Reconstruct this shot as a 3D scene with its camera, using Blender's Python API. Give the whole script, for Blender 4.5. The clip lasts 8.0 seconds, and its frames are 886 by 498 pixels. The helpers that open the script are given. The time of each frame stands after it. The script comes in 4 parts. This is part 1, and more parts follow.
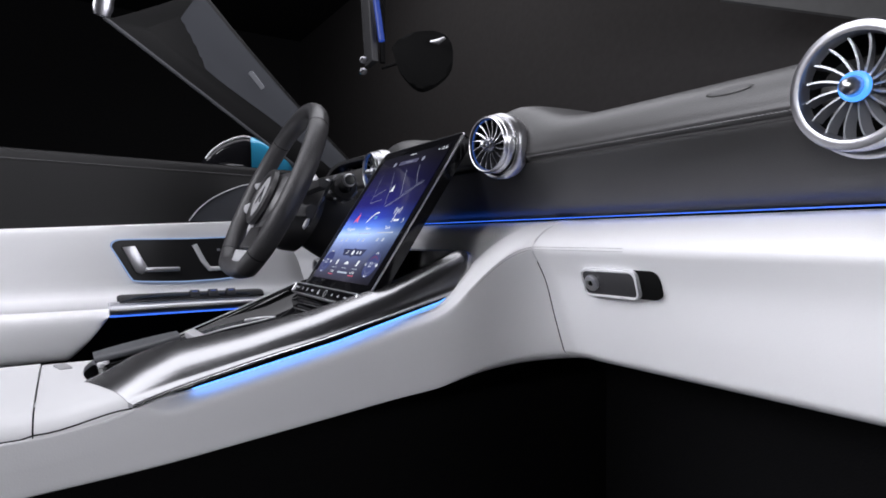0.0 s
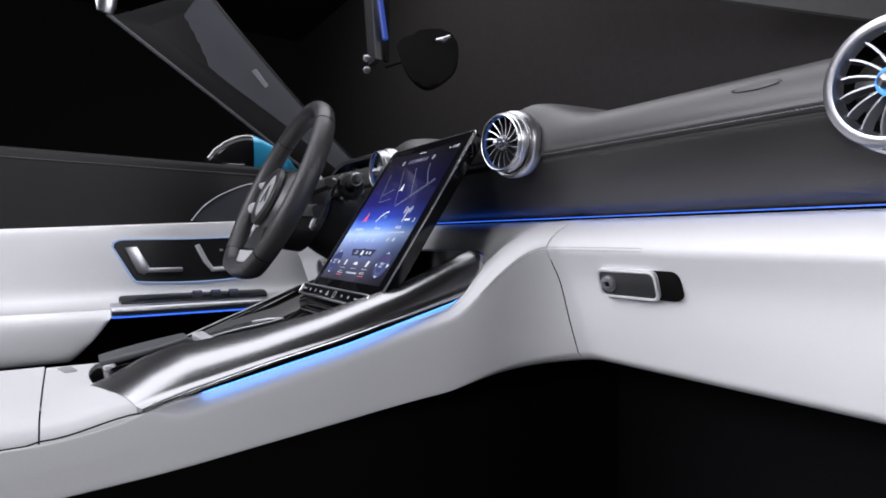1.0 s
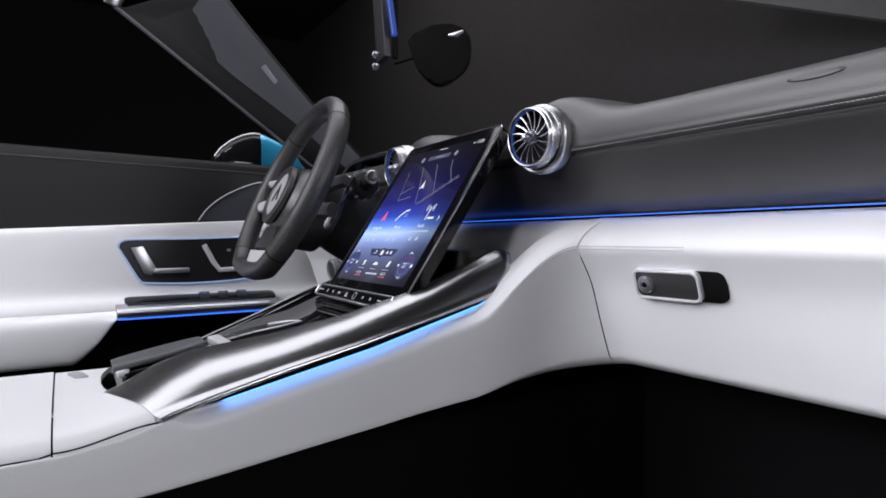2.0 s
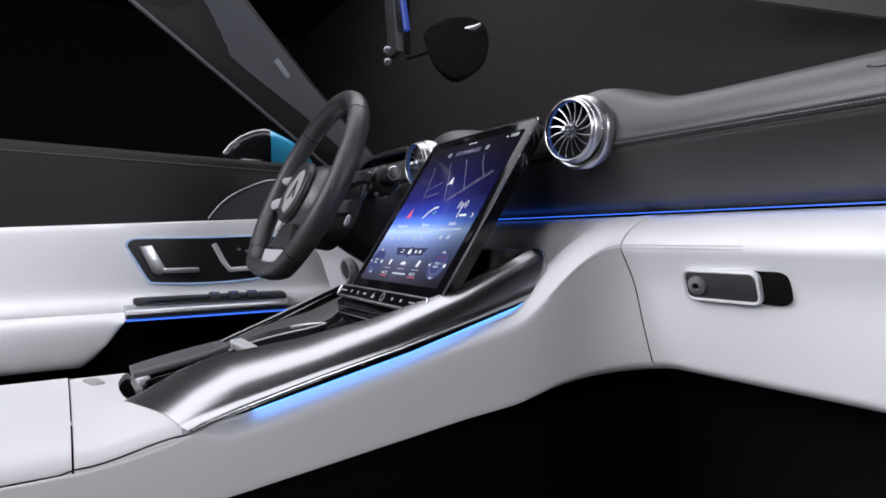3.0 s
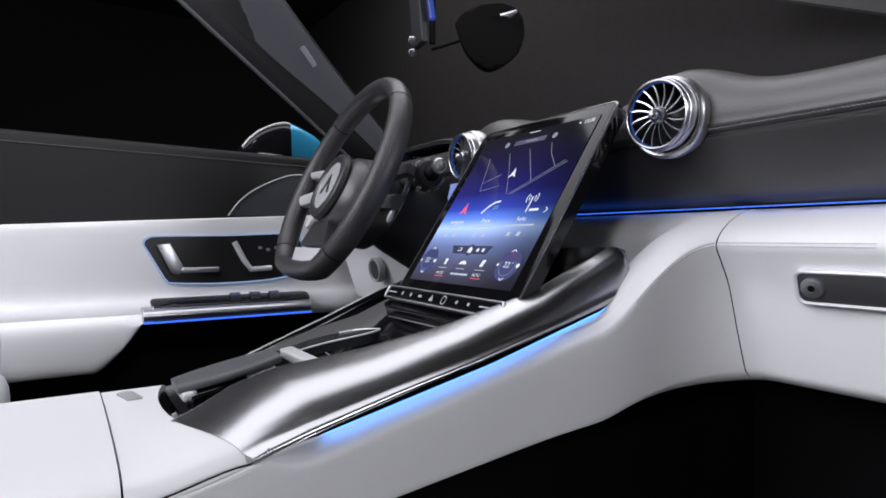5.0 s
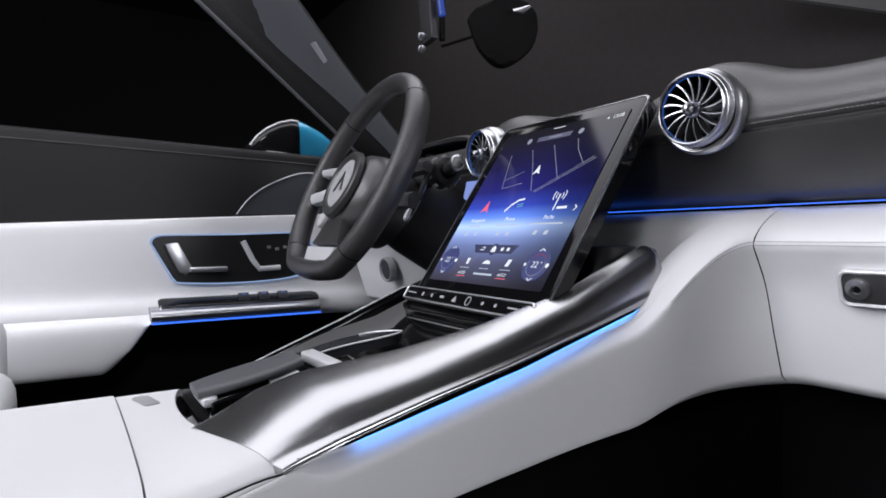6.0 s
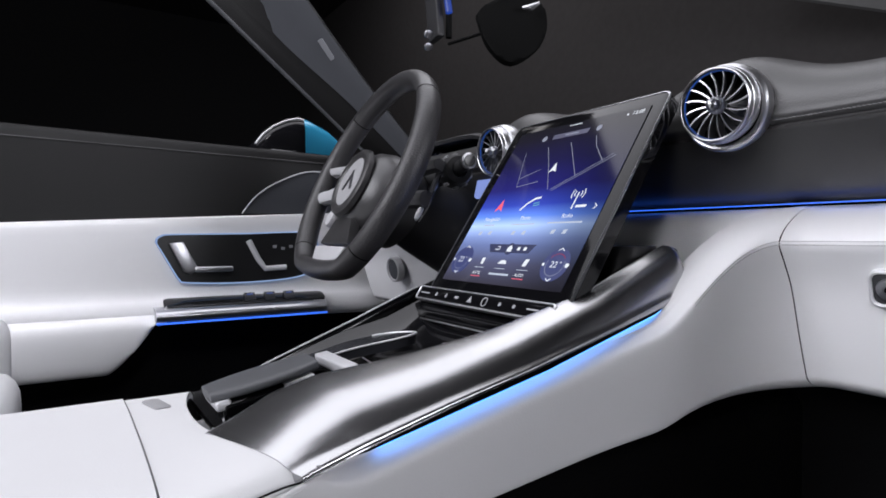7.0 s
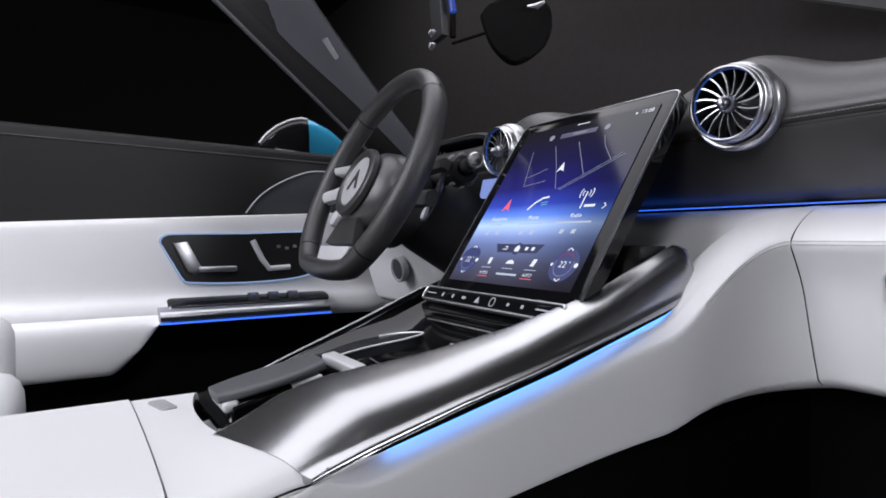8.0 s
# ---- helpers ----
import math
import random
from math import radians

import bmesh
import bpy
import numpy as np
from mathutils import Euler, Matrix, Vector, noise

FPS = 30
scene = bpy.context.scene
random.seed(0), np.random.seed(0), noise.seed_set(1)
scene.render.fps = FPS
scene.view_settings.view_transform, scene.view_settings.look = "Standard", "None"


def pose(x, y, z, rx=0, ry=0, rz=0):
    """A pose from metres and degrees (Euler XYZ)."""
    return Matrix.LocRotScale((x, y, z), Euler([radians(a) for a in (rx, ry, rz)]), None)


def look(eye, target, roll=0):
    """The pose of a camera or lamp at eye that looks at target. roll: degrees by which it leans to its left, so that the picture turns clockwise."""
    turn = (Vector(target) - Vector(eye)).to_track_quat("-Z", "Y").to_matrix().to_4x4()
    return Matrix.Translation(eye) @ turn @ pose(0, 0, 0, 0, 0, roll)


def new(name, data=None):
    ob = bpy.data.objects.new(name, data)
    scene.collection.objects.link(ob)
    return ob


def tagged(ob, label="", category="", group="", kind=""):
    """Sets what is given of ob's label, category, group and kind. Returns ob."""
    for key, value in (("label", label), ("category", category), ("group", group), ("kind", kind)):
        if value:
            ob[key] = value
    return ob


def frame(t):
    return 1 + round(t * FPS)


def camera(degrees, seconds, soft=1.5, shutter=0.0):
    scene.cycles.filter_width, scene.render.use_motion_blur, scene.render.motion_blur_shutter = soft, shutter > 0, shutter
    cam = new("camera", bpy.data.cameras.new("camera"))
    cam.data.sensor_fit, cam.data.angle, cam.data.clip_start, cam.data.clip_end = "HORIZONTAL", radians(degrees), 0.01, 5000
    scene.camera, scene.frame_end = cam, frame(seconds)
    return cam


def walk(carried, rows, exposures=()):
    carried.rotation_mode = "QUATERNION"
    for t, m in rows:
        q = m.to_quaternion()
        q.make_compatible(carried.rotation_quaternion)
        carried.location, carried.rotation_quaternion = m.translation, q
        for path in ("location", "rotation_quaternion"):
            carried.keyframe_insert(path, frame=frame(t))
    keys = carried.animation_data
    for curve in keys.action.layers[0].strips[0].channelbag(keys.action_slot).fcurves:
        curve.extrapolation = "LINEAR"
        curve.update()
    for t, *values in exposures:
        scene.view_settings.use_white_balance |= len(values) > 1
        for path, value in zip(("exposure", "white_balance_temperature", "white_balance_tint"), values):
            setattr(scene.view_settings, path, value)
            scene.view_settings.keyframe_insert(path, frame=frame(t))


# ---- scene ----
cam = camera(74.0, 8.0, soft=1.7)
# seconds, eye in metres (car axes: x right, y ahead, z up from the cabin floor), yaw, pitch, roll
PATH = [
    (0.0, 0.7570, 0.0000, 0.5600, 57.28, -1.04, 0.05),
    (0.5, 0.7486, -0.0028, 0.5597, 57.18, -1.02, 0.05),
    (1.0, 0.7360, -0.0067, 0.5597, 57.12, -1.03, 0.08),
    (1.5, 0.7162, -0.0112, 0.5589, 57.08, -0.99, 0.10),
    (3.0, 0.6422, -0.0308, 0.5569, 56.95, -1.04, 0.12),
    (3.5, 0.6130, -0.0381, 0.5560, 56.91, -1.05, 0.10),
    (4.0, 0.5864, -0.0449, 0.5556, 56.82, -1.07, 0.12),
    (4.5, 0.5647, -0.0503, 0.5549, 56.83, -1.07, 0.07),
    (6.0, 0.5144, -0.0650, 0.5535, 56.88, -1.14, 0.02),
    (6.5, 0.5030, -0.0679, 0.5531, 56.90, -1.14, -0.01),
    (7.0, 0.4943, -0.0701, 0.5529, 56.95, -1.16, -0.03),
    (7.5, 0.4893, -0.0721, 0.5531, 56.98, -1.20, -0.04),
    (8.0, 0.4873, -0.0726, 0.5526, 57.11, -1.16, -0.06),
]
walk(cam, [(t, pose(x, y, z, 90 + pitch, roll, yaw)) for t, x, y, z, yaw, pitch, roll in PATH])

# ---- light ----
world = bpy.data.worlds.new("studio_dark")
world.use_nodes = True
world.node_tree.nodes["Background"].inputs["Color"].default_value = (0.55, 0.6, 0.7, 1)
world.node_tree.nodes["Background"].inputs["Strength"].default_value = 0.004
scene.world = world
scene.view_settings.exposure = 0.12


def area(name, eye, target, sx, sy, watts, colour):
    data = bpy.data.lights.new(name, "AREA")
    data.shape, data.size, data.size_y, data.energy, data.color = "RECTANGLE", sx, sy, watts, colour
    ob = new(name, data)
    ob.matrix_world = look(eye, target)
    return ob


SOFT = (0.925, 0.925, 1.0)
area("softbox_overhead", (-0.60, 0.15, 2.4), (0.05, 0.2, 0.45), 3.0, 1.6, 31, SOFT)
area("softbox_passenger_side", (3.7, 1.95, 1.05), (0.0, 0.0, 0.45), 2.6, 1.6, 125, SOFT)
area("softbox_rear", (-0.3, -1.8, 1.8), (0.05, 0.1, 0.5), 1.6, 1.4, 45, SOFT)
# two added narrow-beam fills, no visible source: glovebox right side, then driver door
area("glovebox_fill", (1.15, -1.2, 1.0), (0.78, 0.5, 0.5), 0.6, 0.6, 2.6, SOFT).data.spread = radians(46)
area("door_fill", (1.0, -0.3, 2.2), (-0.82, 0.0, 0.48), 0.5, 0.5, 0.9, SOFT).data.spread = radians(36)
# added unseen fill: lifts the north wall behind the windscreen
area("wall_veil_fill", (-6.0, 4.6, 8.8), (-6.0, 8.6, 2.0), 16.0, 1.5, 80, (1.0, 0.975, 0.99))


# ---- materials ----
def material(name, colour, rough=0.5, metal=0.0, coat=0.0, spec=0.5):
    m = bpy.data.materials.new(name)
    m.use_nodes = True
    b = m.node_tree.nodes["Principled BSDF"]
    b.inputs["Base Color"].default_value = (*colour, 1)
    b.inputs["Roughness"].default_value = rough
    b.inputs["Metallic"].default_value = metal
    b.inputs["Coat Weight"].default_value = coat
    b.inputs["Coat Roughness"].default_value = 0.04
    b.inputs["Specular IOR Level"].default_value = spec
    return m


def link(m, a, out, b, inp):
    m.node_tree.links.new(a.outputs[out], b.inputs[inp])


def textured(name, colour, rough, grain, depth, tint=0.12, metal=0.0, coat=0.0, spec=0.5, wear=0.08, stretch=(1, 1, 1)):
    """A surface with fine grain relief and slow stains: grain and stains in metres."""
    m = material(name, colour, rough, metal, coat, spec)
    t = m.node_tree
    b = t.nodes["Principled BSDF"]
    co = t.nodes.new("ShaderNodeTexCoord")
    mp = t.nodes.new("ShaderNodeMapping")
    mp.inputs["Scale"].default_value = stretch
    link(m, co, "Object", mp, "Vector")
    slow = t.nodes.new("ShaderNodeTexNoise")
    slow.inputs["Scale"].default_value = 9.0
    slow.inputs["Detail"].default_value = 5.0
    link(m, mp, "Vector", slow, "Vector")
    mix = t.nodes.new("ShaderNodeMix")
    mix.data_type = "RGBA"
    mix.inputs["A"].default_value = (*[c * (1 - tint) for c in colour], 1)
    mix.inputs["B"].default_value = (*[min(1, c * (1 + tint)) for c in colour], 1)
    link(m, slow, "Fac", mix, "Factor")
    link(m, mix, "Result", b, "Base Color")
    fine = t.nodes.new("ShaderNodeTexVoronoi")
    fine.inputs["Scale"].default_value = 1 / grain
    link(m, mp, "Vector", fine, "Vector")
    bump = t.nodes.new("ShaderNodeBump")
    bump.inputs["Strength"].default_value = 0.5
    bump.inputs["Distance"].default_value = depth
    link(m, fine, "Distance", bump, "Height")
    link(m, bump, "Normal", b, "Normal")
    ramp = t.nodes.new("ShaderNodeMapRange")
    ramp.inputs["To Min"].default_value = rough - wear
    ramp.inputs["To Max"].default_value = rough + wear
    link(m, slow, "Fac", ramp, "Value")
    link(m, ramp, "Result", b, "Roughness")
    return m


def glowing(name, colour, strength):
    m = material(name, (0.02, 0.02, 0.02), 0.4)
    b = m.node_tree.nodes["Principled BSDF"]
    b.inputs["Emission Color"].default_value = (*colour, 1)
    b.inputs["Emission Strength"].default_value = strength
    return m


WHITE = textured("white_leather", (0.74, 0.74, 0.75), 0.5, 0.0016, 0.00012, tint=0.03)
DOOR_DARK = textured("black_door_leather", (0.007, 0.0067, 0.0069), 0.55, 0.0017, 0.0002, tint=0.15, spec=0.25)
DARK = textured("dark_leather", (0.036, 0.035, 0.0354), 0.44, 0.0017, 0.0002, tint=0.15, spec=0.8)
RIM = textured("rim_leather", (0.038, 0.037, 0.0385), 0.36, 0.0014, 0.0002, tint=0.15, spec=0.7)
PERFORATED = textured("perforated_rim_leather", (0.036, 0.035, 0.0365), 0.42, 0.0028, 0.0008, tint=0.1, spec=0.6)
TRIM = textured("dark_trim_plastic", (0.030, 0.030, 0.032), 0.55, 0.001, 0.0001)
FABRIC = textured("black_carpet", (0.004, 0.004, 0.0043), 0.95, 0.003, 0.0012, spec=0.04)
PILLAR = textured("grey_pillar_fabric", (0.06, 0.063, 0.071), 0.85, 0.0012, 0.0002, spec=0.2)
SATIN = textured("satin_metal", (0.66, 0.66, 0.68), 0.36, 0.002, 0.00002, tint=0.03, metal=1.0, wear=0.04)
SILVER = textured("silver_metal", (0.58, 0.58, 0.61), 0.30, 0.003, 0.00002, tint=0.03, metal=1.0, wear=0.03)
RAIL = textured("brushed_dark_metal", (0.47, 0.47, 0.48), 0.27, 0.0015, 0.00003, tint=0.04, metal=1.0, wear=0.03, stretch=(1, 0.05, 1))
GLOSS = material("piano_black", (0.006, 0.006, 0.007), 0.07, 0.0, 0.15, spec=0.38)
SCREEN_GLASS = material("black_screen_glass", (0.005, 0.005, 0.006), 0.08, spec=0.30)
GAP = material("black_gap", (0.004, 0.004, 0.004), 0.8, spec=0.1)
TRIM_GREY = textured("grey_smooth_trim", (0.025, 0.026, 0.03), 0.22, 0.003, 0.00003)
PLASTIC = material("black_plastic", (0.006, 0.006, 0.0065), 0.42)
BUTTON = textured("pale_grey_button", (0.36, 0.36, 0.37), 0.5, 0.002, 0.00002)
PAD = textured("grey_soft_pad", (0.085, 0.088, 0.095), 0.5, 0.0014, 0.0001)
BLUE_PAINT = material("blue_car_paint", (0.05, 0.46, 0.78), 0.22, 0.2, 1.0)
BODY_BLACK = material("black_mirror_glass", (0.01, 0.01, 0.012), 0.1)
STUDIO = textured("dark_studio", (0.10, 0.10, 0.105), 0.9, 0.05, 0.0005, spec=0.1)
# paler than the other walls: windscreen veil put into the north wall's colour
VEIL_WALL = textured("veil_grey_wall", (0.30, 0.285, 0.29), 0.9, 0.05, 0.0005, spec=0.1)
GREY_PANEL = textured("pale_panel", (0.5, 0.5, 0.5), 0.8, 0.01, 0.0002)
LED_PALE = glowing("blue_light_band", (0.10, 0.33, 1.0), 2.7)
LED_BLUE = glowing("blue_light_line", (0.04, 0.17, 1.0), 1.2)
LED_EDGE = glowing("pale_blue_edge", (0.40, 0.58, 1.0), 0.55)
# glow of a blue windscreen reflection, not a lamp
BLUE_STREAK = glowing("blue_streak_glow", (0.02, 0.08, 0.55), 0.5)
LED_DIM = glowing("dim_blue_ring", (0.05, 0.18, 0.8), 0.35)
ICON = glowing("white_symbol", (0.85, 0.9, 1.0), 0.9)
DIM_ICON = glowing("dim_symbol", (0.6, 0.65, 0.9), 0.35)
RED_ICON = glowing("red_symbol", (1.0, 0.12, 0.2), 0.9)
PALE_ICON = glowing("pale_symbol", (0.7, 0.8, 1.0), 0.65)
TEAL_ICON = glowing("teal_symbol", (0.15, 0.55, 0.7), 0.7)
DIM_PILL = glowing("dim_field", (0.10, 0.10, 0.22), 0.5)
DARK_BLUE = glowing("dark_blue_field", (0.02, 0.03, 0.12), 0.7)
DIAL_BLUE = glowing("dial_field", (0.04, 0.06, 0.26), 0.6)
RED_DIM = glowing("dim_red_arc", (0.5, 0.04, 0.12), 0.5)
SYMBOL = material("printed_symbol", (0.40, 0.40, 0.42), 0.5)
SPOKE = textured("silver_spoke_paint", (0.70, 0.70, 0.72), 0.36, 0.003, 0.00002, tint=0.03, metal=0.3)
THREAD = material("grey_thread", (0.26, 0.26, 0.265), 0.8)
PALE_THREAD = material("pale_thread", (0.42, 0.42, 0.43), 0.8)
EMBLEM_DARK = material("dark_emblem_mark", (0.04, 0.04, 0.045), 0.4)
LED_HUB = glowing("bright_blue_ring", (0.06, 0.30, 1.0), 1.6)
# weak emission standing in for blue light reflected on the window switches
SWITCH_REFLECTION = glowing("blue_switch_reflection", (0.05, 0.16, 0.75), 0.35)
CLUSTER_GLOW = glowing("cluster_readout", (0.20, 0.27, 0.62), 1.0)
TAG = textured("pale_label", (0.28, 0.29, 0.31), 0.6, 0.004, 0.00005)
# darker copy of the blade silver: shade put into the passenger vent's colour
DIM_BLADE = textured("dim_blade_metal", (0.34, 0.35, 0.37), 0.35, 0.002, 0.0003, metal=0.7)


# ---- building helpers ----
def bake(name, bm, mat, sharp=40):
    bmesh.ops.recalc_face_normals(bm, faces=bm.faces)
    me = bpy.data.meshes.new(name)
    bm.to_mesh(me)
    bm.free()
    for p in me.polygons:
        p.use_smooth = True
    me.set_sharp_from_angle(angle=radians(sharp))
    me.materials.append(mat)
    return me


def thing(name, label, category, m=None, group="", kind=""):
    ob = new(name)
    ob.empty_display_size = 0.05
    if m is not None:
        ob.matrix_world = m
    return tagged(ob, label, category, group, kind)


def part(name, bm, mat, parent, label="", m=None, sharp=40):
    """One bmesh as one mesh under a thing or a part, given in its parent's own axes."""
    ob = new(name, bake(name, bm, mat, sharp))
    ob.parent = parent
    if m is not None:
        ob.matrix_basis = m
    return tagged(ob, label)


def solo(name, bm, mat, label, category, group="", kind="", sharp=40):
    return tagged(new(name, bake(name, bm, mat, sharp)), label, category, group, kind)


def loft(sections, closed=False, caps=False, bm=None):
    """Skin over equally long sections; closed joins each section to a loop."""
    bm = bm or bmesh.new()
    rows = [[bm.verts.new(p) for p in s] for s in sections]
    n = len(rows[0])
    for a, b in zip(rows, rows[1:]):
        for i in range(n if closed else n - 1):
            j = (i + 1) % n
            bm.faces.new((a[i], a[j], b[j], b[i]))
    if caps:
        bm.faces.new(rows[0])
        bm.faces.new(rows[-1])
    return bm


def thicken(bm, d, out=(0, 0, 1)):
    """Gives an open skin a thickness d on the side away from out."""
    bmesh.ops.recalc_face_normals(bm, faces=bm.faces)
    bm.normal_update()
    lean = sum((f.normal.dot(Vector(out)) * f.calc_area() for f in bm.faces), 0.0)
    if lean < 0:
        bmesh.ops.reverse_faces(bm, faces=bm.faces)
        bm.normal_update()
    bmesh.ops.solidify(bm, geom=bm.faces[:], thickness=d)
    return bm


def block(sx, sy, sz, bevel=0.0, m=None, seg=3, bm=None):
    bm = bm or bmesh.new()
    made = bmesh.ops.create_cube(bm, size=1.0, matrix=(m or Matrix()) @ Matrix.Diagonal((sx, sy, sz, 1)))
    if bevel:
        edges = list({e for v in made["verts"] for e in v.link_edges})
        bmesh.ops.bevel(bm, geom=edges, offset=bevel, segments=seg, profile=0.6, affect="EDGES")
    return bm


def tube(points, radius, n=10, bm=None, flat=1.0):
    """A round bar along points; radius one number or one a point."""
    pts = [Vector(p) for p in points]
    rad = radius if hasattr(radius, "__len__") else [radius] * len(pts)
    rows = []
    for i, p in enumerate(pts):
        t = (pts[min(i + 1, len(pts) - 1)] - pts[max(i - 1, 0)]).normalized()
        side = t.cross(Vector((0, 0, 1)))
        side = side.normalized() if side.length > 1e-4 else Vector((1, 0, 0))
        up = side.cross(t)
        rows.append([p + rad[i] * (math.cos(a) * side + flat * math.sin(a) * up) for a in (2 * math.pi * k / n for k in range(n))])
    return loft(rows, closed=True, caps=True, bm=bm)


def lathe(profile, n=40, bm=None, m=None):
    """Turns (radius, height) pairs round the z axis."""
    m = m or Matrix()
    rows = []
    for r, h in profile:
        rows.append([m @ Vector((max(r, 1e-5) * math.cos(a), max(r, 1e-5) * math.sin(a), h)) for a in (2 * math.pi * k / n for k in range(n))])
    return loft(rows, closed=True, bm=bm)


def plate(outline, depth, bevel=0.0, m=None, bm=None):
    """A flat plate with an outline in x and y and its thickness towards -z."""
    bm = bm or bmesh.new()
    m = m or Matrix()
    top = [bm.verts.new(m @ Vector((x, y, 0))) for x, y in outline]
    low = [bm.verts.new(m @ Vector((x, y, -depth))) for x, y in outline]
    face = bm.faces.new(top)
    bm.faces.new(low[::-1])
    n = len(top)
    for i in range(n):
        bm.faces.new((top[i], low[i], low[(i + 1) % n], top[(i + 1) % n]))
    if bevel:
        bmesh.ops.bevel(bm, geom=list(face.edges), offset=bevel, segments=2, profile=0.6, affect="EDGES")
    return bm


def rounded(w, h, r, n=6, skew=0.0):
    """The outline of a rounded rectangle round the origin; skew leans it."""
    pts = []
    for cx, cy, a0 in ((w / 2 - r, h / 2 - r, 0), (r - w / 2, h / 2 - r, 90), (r - w / 2, r - h / 2, 180), (w / 2 - r, r - h / 2, 270)):
        for k in range(n + 1):
            a = radians(a0 + 90 * k / n)
            x, y = cx + r * math.cos(a), cy + r * math.sin(a)
            pts.append((x + skew * y, y))
    return pts


def spline(keys, n):
    """n points on a smooth curve through keys (any number of values each)."""
    k = np.array(keys, float)
    out = []
    for u in np.linspace(0, len(k) - 1, n):
        i = min(int(u), len(k) - 2)
        t = u - i
        p0, p1, p2, p3 = k[max(i - 1, 0)], k[i], k[i + 1], k[min(i + 2, len(k) - 1)]
        out.append(0.5 * (2 * p1 + (p2 - p0) * t + (2 * p0 - 5 * p1 + 4 * p2 - p3) * t * t + (3 * p1 - p0 - 3 * p2 + p3) * t ** 3))
    return np.array(out)


def lerp(x, xs, ys):
    return float(np.interp(x, xs, ys))


def smooth(x, a, b):
    t = min(1, max(0, (x - a) / (b - a)))
    return t * t * (3 - 2 * t)


# ---- the studio round the car ----
solo("floor", block(34.0, 16.6, 0.1, m=pose(-7.0, 0.3, -0.32)), STUDIO, "matt black studio floor under the car", "floor", kind="structure")
for nm, sx, sy, x, y, mat in (("wall_north", 34.2, 0.1, -7.0, 8.65, VEIL_WALL), ("wall_south", 34.2, 0.1, -7.0, -8.05, STUDIO), ("wall_west", 0.1, 16.6, -24.05, 0.3, STUDIO), ("wall_east", 0.1, 16.6, 10.05, 0.3, STUDIO)):
    solo(nm, block(sx, sy, 9.3, m=pose(x, y, 4.38)), mat, "dark studio wall", "wall", kind="structure")
solo("ceiling", block(34.0, 16.6, 0.1, m=pose(-7.0, 0.3, 9.08)), STUDIO, "black studio ceiling", "ceiling", kind="structure")

# pale panel hanging far behind the windscreen
A, B = Vector((-2.78, 5.67, 2.99)), Vector((-1.88, 7.07, 2.77))
C = B + (B - A) * 0.55
up = Vector((0, 0, 6.02))
bm = loft([[A, C, C + up, A + up], [p + Vector((-0.05, 0.03, 0)) for p in (A, C, C + up, A + up)]], closed=True, caps=True)
solo("studio_panel", bm, GREY_PANEL, "pale grey studio reflector panel hanging from the ceiling", "panel")


# ---- dashboard, dark upper part ----
DASH = spline([(0.575, 0.5875), (0.545, 0.588), (0.528, 0.596), (0.506, 0.620), (0.484, 0.646), (0.473, 0.664), (0.477, 0.684), (0.495, 0.698), (0.525, 0.705), (0.60, 0.708), (0.75, 0.712), (0.95, 0.715)], 110)


def hump(x):
    return 0.030 * math.exp(-((abs(x) - 0.158) / 0.062) ** 2)


def dash_row(x):
    row = []
    for y, z in DASH:
        lift = smooth(z, 0.655, 0.700) * (1 - smooth(y, 0.60, 0.85))
        groove = 0.0050 * math.exp(-((z - 0.6555) / 0.0022) ** 2) - 0.0016 * math.exp(-((z - 0.6610) / 0.0030) ** 2) if y < 0.5 else 0
        row.append((x, y + groove, z + hump(x) * lift))
    return row


dash = thing("dashboard", "dark grey leather dashboard with a stitched seam", "dashboard", pose(0, 0.55, 0.586))
back = pose(0, -0.55, -0.586)
bm = thicken(loft([dash_row(x) for x in np.linspace(-0.80, 0.80, 161)]), 0.01, (0, -1, 1))
bm.transform(back)
part("upper_pad", bm, DARK, dash, "dark grey leather pad")
bm = bmesh.new()
for k in range(150):
    x = 0.205 + k * 0.0036
    if x > 0.53:
        break
    for z in (0.6592,):
        block(0.0027, 0.0008, 0.0006, m=pose(x, lerp(z, DASH[10:60, 1], DASH[10:60, 0]) - 0.0011, z, 0, 12, 0), bm=bm)
bm.transform(back)
part("stitching", bm, THREAD, dash, "grey stitching along the seam")
# oval cover of the airbag mark on the pad
bm = lathe([(0, 0.0012), (0.7, 0.0012), (0.92, 0.0006), (1.0, -0.001)], 28)
bm.transform(back @ pose(0.465, 0.4775, 0.686, 62, 0, 0) @ Matrix.Diagonal((0.022, 0.0045, 1, 1)))
part("airbag_mark", bm, DARK, dash)

# thin blue line of light in the gap under the pad
bm = loft([[(x, 0.533, 0.5850), (x, 0.529, 0.5850), (x, 0.529, 0.5861), (x, 0.533, 0.5861)] for x in np.linspace(-0.70, 0.79, 30)], closed=True, caps=True)
bm.transform(back)
part("light_line", bm, LED_BLUE, dash, "thin blue light line")


# ---- white lower dash, console flank and glovebox ----
GLOVE = [(0.060, 0.5832), (0.042, 0.5785), (0.022, 0.569), (0.008, 0.558), (0.002, 0.546), (0.011, 0.530), (0.025, 0.505), (0.040, 0.460), (0.052, 0.427), (0.059, 0.4135), (0.080, 0.405), (0.130, 0.402)]
YS = (-0.60, -0.05, -0.02, 0.0, 0.02, 0.04, 0.057, 0.095, 0.25, 0.386, 0.44, 0.51)
ZLED = (0.391, 0.391, 0.3915, 0.3935, 0.3968, 0.4018, 0.4066, 0.410, 0.443, 0.479, 0.51, 0.55)
